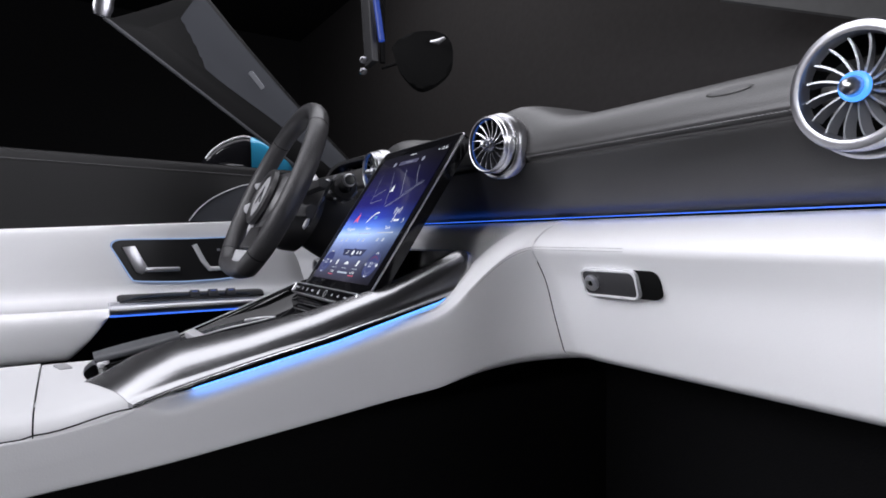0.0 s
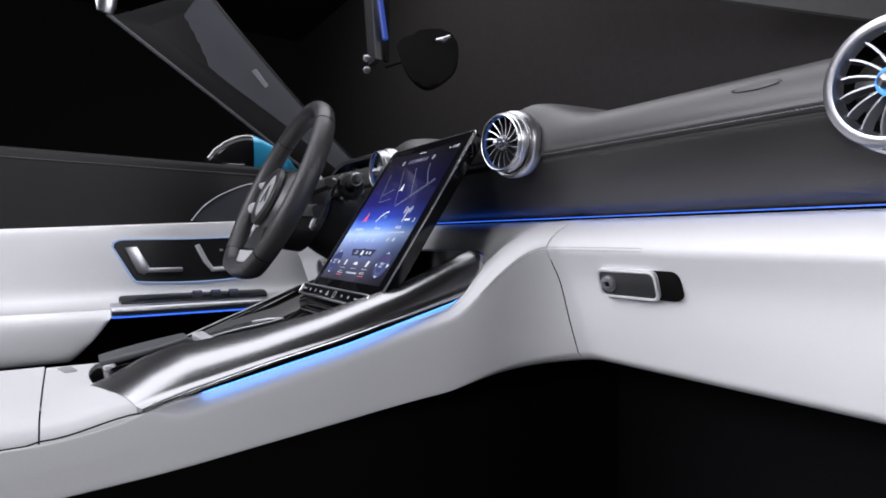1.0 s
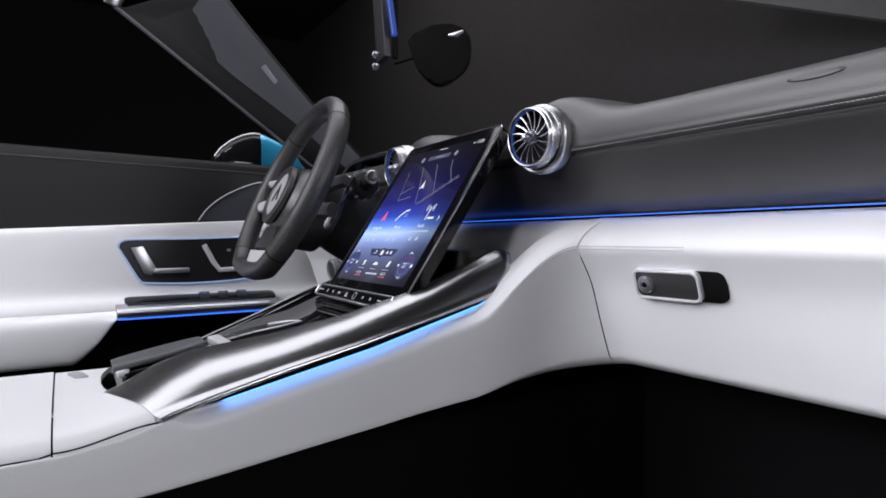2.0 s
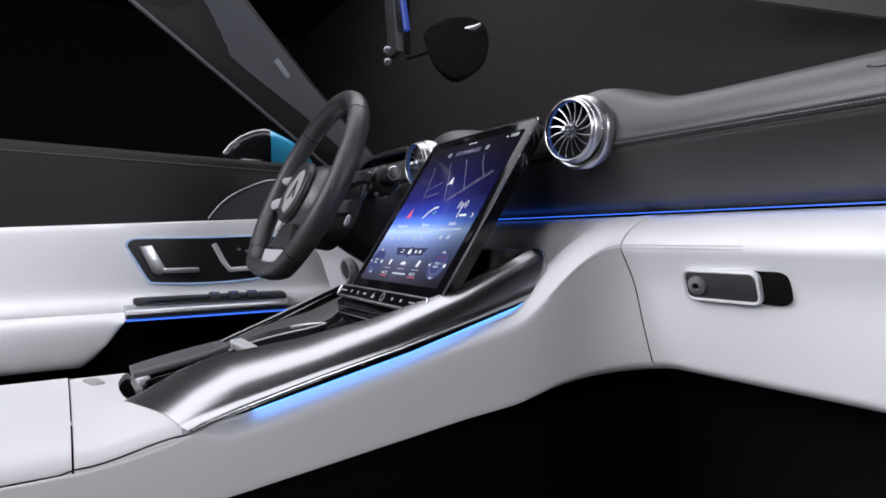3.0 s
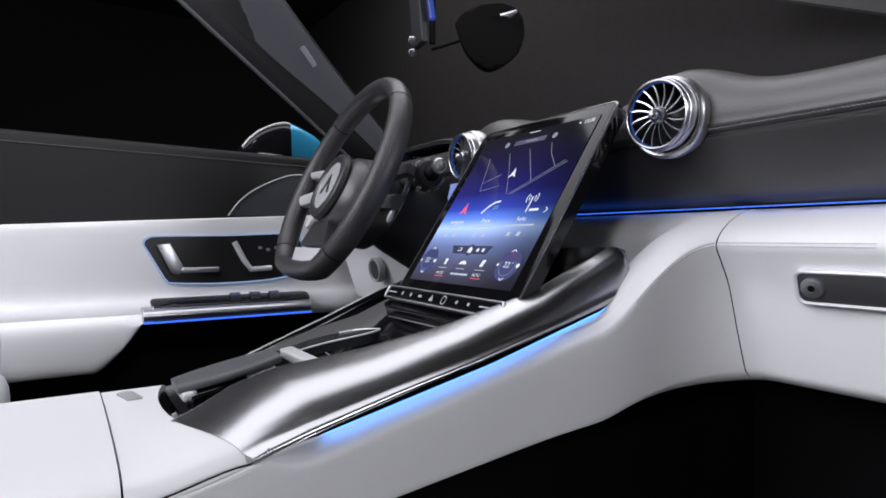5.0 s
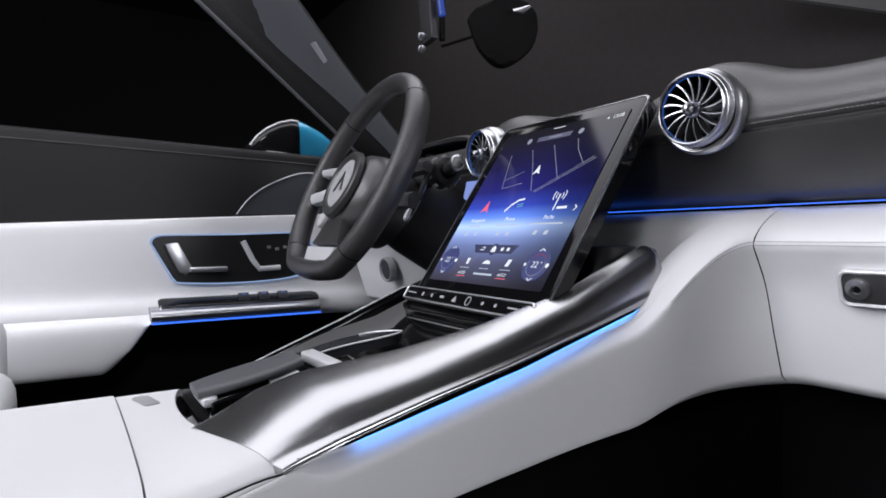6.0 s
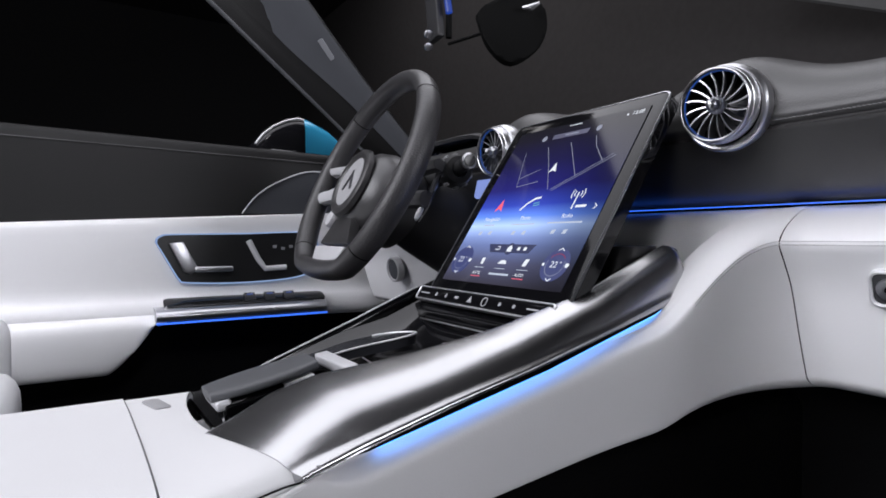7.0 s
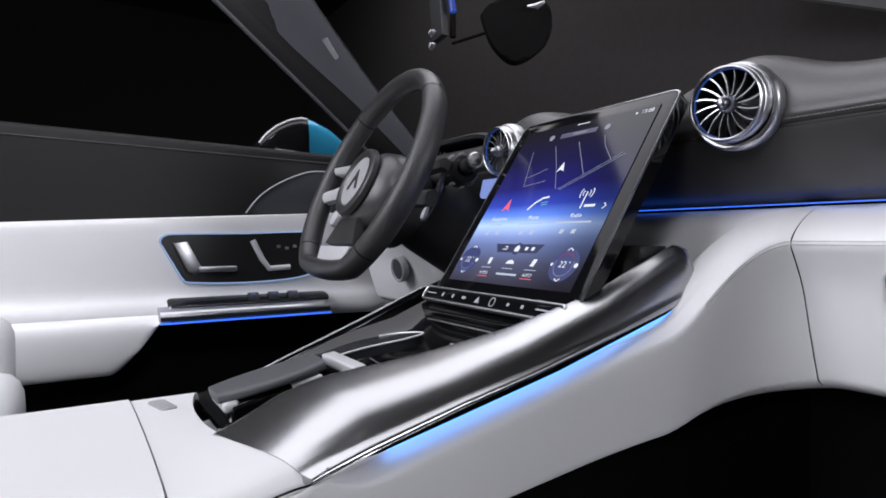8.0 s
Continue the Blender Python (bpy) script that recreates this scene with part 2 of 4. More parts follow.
ZLOW = (0.325, 0.338, 0.340, 0.341, 0.342, 0.343, 0.344, 0.347, 0.363, 0.381, 0.388, 0.396)
FA, FB, FX, FY = 0.076, 0.260, 0.155, 0.486


def flank_xy(s):
    """Along the console (s is y), round the fillet and along the glovebox: place and way inwards."""
    y0 = FY - FB
    if s <= y0:
        return FX, s, -1.0, 0.0, s, 0.0
    q = (s - y0) / 0.30
    if q < 1:
        a = q * math.pi / 2
        x, y = FX + FA - FA * math.cos(a), y0 + FB * math.sin(a)
        tx, ty = FA * math.sin(a), FB * math.cos(a)
        n = math.hypot(tx, ty)
        turn = smooth(q, 0.20, 0.84) * math.pi / 2
        return x, y, -math.cos(turn), math.sin(turn), y, q
    return FX + FA + (s - y0 - 0.30), FY, 0.0, 1.0, FY, 1.0


def console_profile(y):
    zt, zb = lerp(y, YS, ZLED), lerp(y, YS, ZLOW)
    g = smooth(y, 0.058, 0.080)
    k = smooth(y, 0.37, 0.455)
    d = [(0.003 + 0.047 * g, zt - 0.001 + 0.003 * g + 0.042 * k), (0.0015 + 0.0145 * g + 0.014 * k, zt - 0.0006 + 0.0016 * g + 0.024 * k), (0.0008 + 0.0102 * g + 0.006 * k, zt - 0.001 - 0.001 * g + 0.012 * k), (0.0003 + 0.0037 * g, zt - 0.002 - 0.005 * g), (0.000, zt - 0.004 - 0.009 * g)]
    d += [(0.002 * k / 3, zt - 0.013 + (zb + 0.006 - zt + 0.013) * (k + 1) / 4) for k in range(3)]
    d += [(0.002, zb + 0.004), (0.005, zb + 0.001), (0.014, zb - 0.001), (0.060, zb - 0.004)]
    return d


def flank_row(s):
    x, y, nx, ny, yy, q = flank_xy(s)
    w = smooth(q, 0.35, 0.86)
    a, b = np.array(console_profile(yy)), np.array(GLOVE)
    prof = spline(a * (1 - w) + b * w, 45)
    return [(x + nx * d, y + ny * d, z) for d, z in prof]


SEAM = FY - FB + 0.252
console = thing("centre_console", "white leather centre console with metal rails, black deck and blue light", "console", pose(0, 0.1, 0.35))
cb = pose(0, -0.1, -0.35)
bm = thicken(loft([flank_row(s) for s in np.linspace(-0.60, SEAM - 0.0012, 110)]), 0.0012, (1, -0.5, 0.2))
bm.transform(cb)
part("side_panel", bm, WHITE, console, "smooth white leather flank")
def left_z(y, z):
    return z - 0.040 * (1 - smooth(y, 0.06, 0.34)) * min(1, max(0, (z - 0.34) / 0.05))


bm = thicken(loft([[(-x, y, left_z(y, z)) for x, y, z in flank_row(s)] for s in np.linspace(-0.60, SEAM + 0.56, 120)]), 0.006, (-1, -0.5, 0.2))
bm.transform(cb)
part("side_panel", bm, WHITE, console, "smooth white leather flank")
bm = thicken(loft([[(x, y, z) for x, y, z in ((k, 0.548, 0.5830), (k, 0.525, 0.580), (k, 0.508, 0.566), (k, 0.500, 0.545), (k, 0.505, 0.50))] for k in (-0.19, 0.0, 0.19)]), 0.006, (0, -1, 0.3))
bm.transform(cb)
part("front_panel", bm, WHITE, console)

glove = thing("glovebox", "white leather glovebox lid with a black and chrome pull handle", "glovebox", pose(0.5, 0.52, 0.40))
gb = pose(-0.5, -0.52, -0.40)
bm = thicken(loft([flank_row(s) for s in np.linspace(SEAM + 0.0012, SEAM + 0.56, 70)]), 0.006, (0, -1, 0))
bm.transform(gb)
part("lid", bm, WHITE, glove)
bm = loft([[(x, y + 0.004, z) for x, y, z in flank_row(SEAM + o)] for o in (-0.004, 0.004)])
bm.transform(gb)
part("seam_gap", bm, GAP, glove)
for i, o in ((15, 0.0), (16, 0.0)):
    line = [flank_row(t)[i] for t in np.linspace(SEAM + 0.003, SEAM + 0.16, 30)]
    part("stitch_line", tube([gb @ (Vector(p) + Vector((0, -0.0003, 0))) for p in line], 0.0004, 6), PALE_THREAD, glove)
    line = [flank_row(t)[i] for t in np.linspace(SEAM - 0.105, SEAM - 0.003, 30)]
    part("stitch_line", tube([cb @ (Vector(p) + Vector((0.0003, -0.0003, 0))) for p in line], 0.0004, 6), PALE_THREAD, console)
# handle: dark pocket, black pull with chrome frame and a round lock
tilt = pose(0.321, 0.5065, 0.5100, 90 + 18, 0, 0)
hb = gb @ tilt
part("pocket", plate(rounded(0.101, 0.032, 0.008), 0.004, 0.001, hb @ pose(0.0055, 0.002, 0.0025)), GAP, glove, "dark recess behind the pull")
pull = part("handle", plate(rounded(0.075, 0.030, 0.007), 0.006, 0.0015, hb @ pose(-0.0065, 0.002, 0.0060)), TRIM, glove, "black grained pull handle")
rim = []
for o, h in ((0.0, 0.001), (0.0, 0.0072), (0.0014, 0.0080), (0.0030, 0.0072), (0.0030, 0.002)):
    rim.append([hb @ Vector((x - 0.0065, y + 0.002, h)) for x, y in rounded(0.078 - 2 * o, 0.033 - 2 * o, 0.008 - o * 0.6)])
part("frame", loft(rim, closed=True), SPOKE, pull, "chrome frame")
part("lock", lathe([(0, 0.003), (0.0035, 0.003), (0.0038, 0.0045), (0.0085, 0.004), (0.0095, 0.002), (0.0095, 0)], 30, m=hb @ pose(-0.0305, 0.002, 0.0058)), SATIN, pull, "round metal lock")
part("keyhole", lathe([(0, 0.0012), (0.0026, 0.0012), (0.003, 0)], 16, m=hb @ pose(-0.0305, 0.002, 0.0088)), GAP, pull)

# ---- console top: white box with lid, rails, black deck ----
def box_row(y, h, dy=0.0):
    hr, hl = FX - 0.0038, 0.118
    keys = [(-hl, 0.36), (-hl + 0.002, 0.385), (-hl + 0.022, h - 0.004), (-0.06, h), (0.0, h + 0.001), (0.06, h), (hr - 0.034, h - 0.0035), (hr - 0.014, 0.4035), (hr - 0.005, 0.3968), (hr - 0.0008, 0.3895), (hr - 0.0008, 0.380)]
    return [(x, y + dy * (x / 0.155) ** 2, z + 0.010 * smooth(y + dy * (x / 0.155) ** 2, -0.02, 0.05) * smooth(x, 0.03, 0.09)) for x, z in spline(keys, 41)]


bm = loft([box_row(-0.0245 + 0.0395 * k / 11, 0.411, 0.042 * k / 11) for k in range(12)])
bm.transform(cb)
part("top_cover", thicken(bm, 0.006), WHITE, console, "white leather cover in front of the lid")
bm = loft([box_row(y, 0.4125) for y in np.linspace(-0.50, -0.026, 12)])
bm.transform(cb)
part("lid", thicken(bm, 0.006), WHITE, console, "white leather armrest lid")
groove = [cb @ Vector((FX - 0.0026, y, 0.3930 + 0.0115 * smooth(y, -0.02, 0.05) - 0.0022 * (y < -0.026))) for y in np.linspace(-0.50, 0.050, 60)]
part("groove", tube(groove, 0.0007, 8), GAP, console, "fine dark groove")
part("release_button", plate(rounded(0.034, 0.013, 0.003), 0.003, 0.001, cb @ pose(-0.050, -0.004, 0.4128, 0, 0, 12)), BUTTON, console, "grey release button")

# rails: height of the crown, of the lower lip and the inner edge along y
RIGHT = ((-0.01, 0.03, 0.06, 0.09, 0.16, 0.234, 0.325, 0.40, 0.436, 0.447), (0.404, 0.421, 0.438, 0.450, 0.461, 0.477, 0.503, 0.534, 0.546, 0.541), (0.385, 0.398, 0.408, 0.416, 0.4335, 0.449, 0.471, 0.490, 0.501, 0.516), (0.050, 0.052, 0.058, 0.070, 0.088, 0.104, 0.117, 0.119, 0.120, 0.126))
LEFT = ((-0.01, 0.05, 0.132, 0.214, 0.292, 0.36, 0.40, 0.436, 0.447), (0.372, 0.391, 0.424, 0.456, 0.488, 0.512, 0.527, 0.541, 0.538), (0.350, 0.370, 0.400, 0.432, 0.460, 0.480, 0.492, 0.508, 0.528), (0.134, 0.133, 0.132, 0.130, 0.129, 0.127, 0.126, 0.124, 0.128))


def rail_keys(table, y):
    ry, top, low, inner = table
    zt, zl, xi = lerp(y, ry, top), lerp(y, ry, low), lerp(y, ry, inner)
    xo = 0.154 - 0.020 * smooth(y, 0.430, 0.449)
    h, w = zt - zl, xo - xi
    keys = [(xi, zl), (xi, zt - 0.006), (xi + 0.003, zt - 0.0008), (xi + 0.10 * w, zt), (xi + 0.28 * w, zt - 0.04 * h), (xi + 0.48 * w, zt - 0.12 * h), (xi + 0.65 * w, zt - 0.25 * h), (xi + 0.78 * w, zt - 0.43 * h), (xi + 0.87 * w, zt - 0.62 * h), (xi + 0.92 * w, zl + 0.25 * h), (xi + 0.955 * w, zl + 0.19 * h), (xo, zl + 0.12 * h), (xo, zl + 0.02 * h), (xo - 0.004, zl), (xi + 0.4 * w, zl - 0.001)]
    return spline(keys, 56)


def rail_rows(table, side):
    """The rail starts under the curved front edge of the white cover."""
    first = [0.009 + 0.042 * (x / 0.155) ** 2 for x, z in rail_keys(table, 0.04)]
    rows = []
    steps = [k / 60 for k in range(60)] + [0.990, 0.996, 1.0]
    for u in steps:
        row = []
        for j, y0 in enumerate(first):
            y = y0 + (0.447 - y0) * u
            x, z = rail_keys(table, y)[j]
            row.append((side * x, y, z))
        rows.append(row)
    return rows


for side, table in ((1, RIGHT), (-1, LEFT)):
    bm = loft(rail_rows(table, side), closed=True, caps=True)
    bm.transform(cb)
    rail = part("rail", bm, RAIL if side > 0 else GLOSS, console, "brushed metal rail" if side > 0 else "glossy black rail")
# thin bright edge along the far rail's crown
crown = [cb @ Vector((-lerp(y, LEFT[0], LEFT[3]) - 0.004, y, lerp(y, LEFT[0], LEFT[1]) + 0.0004)) for y in np.linspace(0.05, 0.30, 40)]
part("bright_edge", tube(crown, 0.0011, 8), SPOKE, rail, "thin silver edge")
ys = np.linspace(0.102, 0.392, 40)


def under(y, d0, d1, lift):
    z = lerp(y, YS, ZLED) + lift
    return [(FX - d0, y, z), (FX - d1, y, z), (FX - d1, y, z + 0.001), (FX - d0, y, z + 0.001)]


bm = loft([under(y, 0.003, 0.003 + 0.011 * smooth(y, 0.065, 0.09), 0.0035) for y in ys], closed=True, caps=True)
bm.transform(cb)
part("light_band", bm, LED_PALE, console, "pale blue light band")
bm = loft([under(y, 0.002, 0.05, 0.0048) for y in np.linspace(0.060, 0.40, 40)], closed=True, caps=True)
bm.transform(cb)
part("shadow_gap", bm, GAP, console)

# sunken piano-black deck between the rails
DY = (0.02, 0.09, 0.16, 0.25, 0.30, 0.44)
DZ = (0.398, 0.408, 0.418, 0.438, 0.458, 0.520)
bm = loft([[(x, y, lerp(y, DY, DZ) + 0.016 * smooth(y, 0.06, 0.20) * (abs(x) / 0.115) ** 6) for x in np.linspace(-0.120, 0.118, 24)] for y in np.linspace(0.032, 0.44, 40)])
bm.transform(cb)
part("deck", thicken(bm, 0.006), GLOSS, console, "piano-black deck")
# black pedestal that carries the screen
bm = plate(rounded(0.240, 0.074, 0.034, 12), 0.048, 0.012, cb @ pose(0.000, 0.412, 0.544))
part("pedestal", bm, PLASTIC, console, "black screen pedestal")
# ledge lines under the screen
part("ledge", block(0.214, 0.034, 0.022, 0.003, cb @ pose(0.0, 0.303, 0.4655, 24, 0, 0)), GLOSS, console)
part("ledge_trim", block(0.210, 0.003, 0.0016, 0.0006, cb @ pose(0.0, 0.2855, 0.4575)), SATIN, console, "thin metal trim")
# raised lip of the cup holder; its edge highlight is built as a silver line
lip = spline([(-0.100, 0.120, 0.424), (-0.088, 0.150, 0.433), (-0.080, 0.185, 0.443), (-0.058, 0.220, 0.451), (-0.030, 0.236, 0.4545), (-0.018, 0.226, 0.4545), (-0.022, 0.210, 0.451), (-0.042, 0.180, 0.443), (-0.056, 0.150, 0.434), (-0.062, 0.120, 0.424)], 50)
bm = bmesh.new()
top = [bm.verts.new(p) for p in lip]
low = [bm.verts.new((p[0], p[1], p[2] - 0.010)) for p in lip]
bm.faces.new(top)
bm.faces.new(low[::-1])
for i in range(len(top)):
    j = (i + 1) % len(top)
    bm.faces.new((top[i], low[i], low[j], top[j]))
bm.transform(cb)
cup = part("cup_holder_lip", bm, TRIM_GREY, console, "smooth grey cup holder lip")
part("lip_highlight", tube([cb @ Vector(p) for p in lip[14:]], 0.0011, 8), SPOKE, cup, "thin highlight along the lip")
part("cup_holder", lathe([(0.040, 0.0), (0.040, 0.003), (0.037, 0.004), (0.036, -0.002), (0.034, -0.003), (0, -0.003)], 40, m=cb @ pose(0.025, 0.215, 0.432, 12, 0, 0)), GLOSS, console, "round black cup holder")
# bar, seam and small toggles on the deck
part("lock_bar", block(0.056, 0.013, 0.009, 0.002, cb @ pose(0.016, 0.130, 0.443, 6, 3, 6)), SPOKE, console, "short polished metal bar")
part("cover_seam", tube([cb @ Vector(p) for p in ((0.0, 0.163, 0.4415), (0.03, 0.160, 0.4405), (0.066, 0.152, 0.440))], 0.0007, 6), SILVER, console)
for x, y in ((0.018, 0.236), (0.052, 0.262), (0.030, 0.252)):
    part("toggle", block(0.010, 0.005, 0.004, 0.0012, cb @ pose(x, y, lerp(y, DY, DZ) + 0.008, 12, 0, 0)), SILVER, console, "small metal toggle")
part("toggle_bar", block(0.046, 0.004, 0.002, 0.0008, cb @ pose(0.036, 0.250, 0.4485, 12, 0, 20)), SATIN, console)

# small palm rest at the rear of the deck
rest = thing("palm_rest", "small grey padded palm rest on a metal and black foot", "palm rest", pose(0.006, 0.071, 0.412, 11, 0, 0))
rows = []
for k in range(15):
    u = k / 14
    y = -0.042 + 0.088 * u
    half = 0.0260 * (math.sin(math.pi * (0.10 + 0.80 * u)) ** 0.35)
    rows.append([(half * c, y, 0.0245 + 0.0052 * s * (1 if s > 0 else 0.7)) for c, s in ((math.copysign(abs(math.cos(a)) ** 0.4, math.cos(a)), math.copysign(abs(math.sin(a)) ** 0.7, math.sin(a))) for a in (2 * math.pi * j / 24 for j in range(24)))])
part("pad", loft(rows, closed=True, caps=True), PAD, rest, "grey soft pad")
part("trim", block(0.046, 0.012, 0.008, 0.003, pose(0, -0.0345, 0.0185)), SPOKE, rest, "silver rear trim")
part("front_trim", block(0.0505, 0.026, 0.005, 0.002, pose(0, 0.026, 0.0185)), SPOKE, rest, "silver front trim")
part("foot", block(0.047, 0.076, 0.022, 0.004, pose(0, 0.002, 0.009)), GLOSS, rest, "black foot")


# ---- screen ----
scr = thing("touch_screen", "portrait touch screen, lit blue, leaning back on the console", "screen", pose(0.003, 0.301, 0.484, 90 - 33.5, 0, -2.0))
W, HT = 0.242, 0.258
part("housing", plate(rounded(W, HT, 0.010), 0.016, 0.003, pose(0, HT / 2, 0.0)), SCREEN_GLASS, scr, "slim black housing")
rim = []
for o, h in ((0.0, -0.0016), (-0.0005, -0.0004), (0.0002, 0.0006), (0.0010, 0.0005), (0.0010, -0.002)):
    rim.append([(x, y + HT / 2, h) for x, y in rounded(W - 2 * o, HT - 2 * o, 0.010)])
part("edge", loft(rim, closed=True), SILVER, scr, "silver edge")
DW, DH, DB = 0.207, 0.220, 0.022

disp = material("display", (0.005, 0.005, 0.006), 0.08, spec=0.30)
nt = disp.node_tree
bs = nt.nodes["Principled BSDF"]
co = nt.nodes.new("ShaderNodeTexCoord")
sp = nt.nodes.new("ShaderNodeSeparateXYZ")
link(disp, co, "Generated", sp, "Vector")
rp = nt.nodes.new("ShaderNodeValToRGB")
stops = [(0.0, (0.035, 0.033, 0.05)), (0.12, (0.075, 0.08, 0.15)), (0.22, (0.13, 0.17, 0.36)), (0.27, (0.20, 0.27, 0.55)), (0.345, (0.42, 0.58, 1.0)), (0.40, (0.12, 0.25, 0.85)), (0.47, (0.030, 0.055, 0.42)), (0.58, (0.014, 0.013, 0.14)), (0.75, (0.010, 0.009, 0.055)), (0.93, (0.010, 0.009, 0.018)), (1.0, (0.009, 0.009, 0.013))]
while len(rp.color_ramp.elements) < len(stops):
    rp.color_ramp.elements.new(0.5)
for el, (pos, col) in zip(rp.color_ramp.elements, stops):
    el.position, el.color = pos, (*col, 1)
link(disp, sp, "Y", rp, "Fac")
side = nt.nodes.new("ShaderNodeMapRange")
side.interpolation_type = "SMOOTHSTEP"
side.inputs["From Min"].default_value, side.inputs["From Max"].default_value = 1.05, 0.45
side.inputs["To Min"].default_value, side.inputs["To Max"].default_value = 0.28, 1.0
link(disp, sp, "X", side, "Value")
dim = nt.nodes.new("ShaderNodeMix")
dim.data_type, dim.blend_type = "RGBA", "MULTIPLY"
dim.inputs["Factor"].default_value = 1.0
link(disp, rp, "Color", dim, "A")
link(disp, side, "Result", dim, "B")
link(disp, dim, "Result", bs, "Emission Color")
bs.inputs["Emission Strength"].default_value = 1.25
display = part("display", plate([(-DW / 2, 0), (DW / 2, 0), (DW / 2, DH), (-DW / 2, DH)], 0.0006, 0, pose(0, DB, 0.0010)), disp, scr, "glowing blue display with menus and a map")


def stroke(points, w, name="line", mat=None, closed=False):
    """A flat line on the display, w metres wide."""
    bm = bmesh.new()
    pts = [Vector(p) for p in points] + ([Vector(points[0])] if closed else [])
    for a, b in zip(pts, pts[1:]):
        d = (b - a).normalized() * (w / 2)
        s = Vector((-d.y, d.x))
        bm.faces.new([bm.verts.new((*q, 0.0014)) for q in (a - d - s, b + d - s, b + d + s, a - d + s)])
    return part(name, bm, mat or ICON, display)


def blob(outline, name="symbol", mat=None, h=0.0014):
    bm = bmesh.new()
    bm.faces.new([bm.verts.new((x, y, h)) for x, y in outline])
    return part(name, bm, mat or ICON, display)


def disc(x, y, r, name="symbol", mat=None, h=0.0014, n=20):
    return blob([(x + r * math.cos(2 * math.pi * k / n), y + r * math.sin(2 * math.pi * k / n)) for k in range(n)], name, mat, h)


def ring(x, y, r, w, a0=0, a1=360, mat=None, name="ring"):
    return stroke([(x + r * math.cos(radians(a0 + (a1 - a0) * k / 28)), y + r * math.sin(radians(a0 + (a1 - a0) * k / 28))) for k in range(29)], w, name, mat)


def words(text, x, y, size, mat=None, lean=0.0):
    cu = bpy.data.curves.new("writing", "FONT")
    cu.body, cu.size, cu.align_x, cu.align_y, cu.shear = text, size, "CENTER", "CENTER", lean
    cu.materials.append(mat or ICON)
    ob = new("writing", cu)
    ob.parent = display
    ob.location = (x, y, 0.0015)
    return ob


# map
for pts in ([(-0.070, 0.206), (-0.052, 0.153), (-0.017, 0.158)], [(-0.056, 0.165), (-0.024, 0.176)], [(-0.031, 0.209), (-0.012, 0.180), (0.008, 0.145)], [(0.007, 0.210), (0.042, 0.160)], [(0.044, 0.213), (0.053, 0.197), (0.072, 0.176)], [(0.012, 0.144), (0.084, 0.183)], [(0.016, 0.143), (0.088, 0.181)]):
    stroke(pts, 0.0007, "road", DIM_ICON)
blob([(-0.006, 0.169), (0.0, 0.183), (0.006, 0.169), (0.0, 0.172)], "arrow")
# head line
stroke([(-0.011, 0.238), (0.008, 0.238)], 0.0010, "line")
blob([(-0.032, 0.221), (0.026, 0.221), (0.027, 0.228), (-0.032, 0.228)], "field", DIM_PILL, 0.0012)
stroke([(-0.010, 0.2245), (0.010, 0.2245)], 0.0020, "line", DIM_ICON)
disc(-0.047, 0.2245, 0.0042, mat=DIM_ICON)
disc(0.042, 0.2245, 0.0040, mat=DIM_ICON)
words("13:08", 0.0905, 0.2350, 0.0072)
disc(0.0765, 0.2350, 0.0014)
# three tiles
blob([(-0.071, 0.118), (-0.063, 0.136), (-0.057, 0.118), (-0.063, 0.122)], "arrow", RED_ICON)
stroke([(-0.021, 0.119), (-0.014, 0.127), (-0.004, 0.133), (0.004, 0.134)], 0.0026, "receiver")
stroke([(-0.002, 0.1235), (0.007, 0.1245)], 0.0012, "line", TEAL_ICON)
stroke([(-0.003, 0.1265), (0.006, 0.1275)], 0.0012, "line", TEAL_ICON)
stroke([(0.062, 0.117), (0.062, 0.136)], 0.0018, "mast")
stroke([(0.068, 0.119), (0.080, 0.119)], 0.0030, "line")
for r in (0.005, 0.009):
    ring(0.062, 0.135, r, 0.0011, -35, 35)
    ring(0.062, 0.135, r, 0.0011, 145, 215)
stroke([(0.093, 0.121), (0.096, 0.118), (0.093, 0.115)], 0.0011, "chevron")
words("Navigation", -0.065, 0.1068, 0.0070)
words("Phone", -0.003, 0.1070, 0.0070)
words("Radio", 0.062, 0.1075, 0.0070)
stroke([(-0.076, 0.0985), (-0.056, 0.0985)], 0.0018, "line", PALE_ICON)
stroke([(-0.022, 0.0987), (0.016, 0.0987)], 0.0018, "line", PALE_ICON)
stroke([(0.038, 0.0995), (0.086, 0.0995)], 0.0018, "line", PALE_ICON)
for x, y in ((-0.075, 0.0873), (-0.056, 0.0877), (-0.012, 0.0876), (0.006, 0.0876), (0.052, 0.0885), (0.069, 0.0885)):
    blob([(x - 0.003, y - 0.0026), (x + 0.0025, y - 0.0026), (x + 0.0035, y + 0.0026), (x - 0.002, y + 0.0022)], mat=PALE_ICON)
# home bar
blob([(-0.044, 0.0725), (0.038, 0.0725), (0.031, 0.0615), (-0.036, 0.0615)], "bar", DARK_BLUE, 0.0012)
disc(-0.003, 0.0665, 0.0075, "home", DARK_BLUE, 0.0013)
blob([(-0.007, 0.063), (0.001, 0.063), (0.001, 0.068), (-0.003, 0.0715), (-0.007, 0.068)], "home")
stroke([(-0.028, 0.0655), (-0.021, 0.0655), (-0.021, 0.069), (-0.025, 0.069)], 0.0011, "return")
for x in (0.0125, 0.0230):
    blob([(x - 0.0024, 0.0648), (x + 0.0024, 0.0648), (x + 0.0024, 0.0690), (x - 0.0024, 0.0690)])
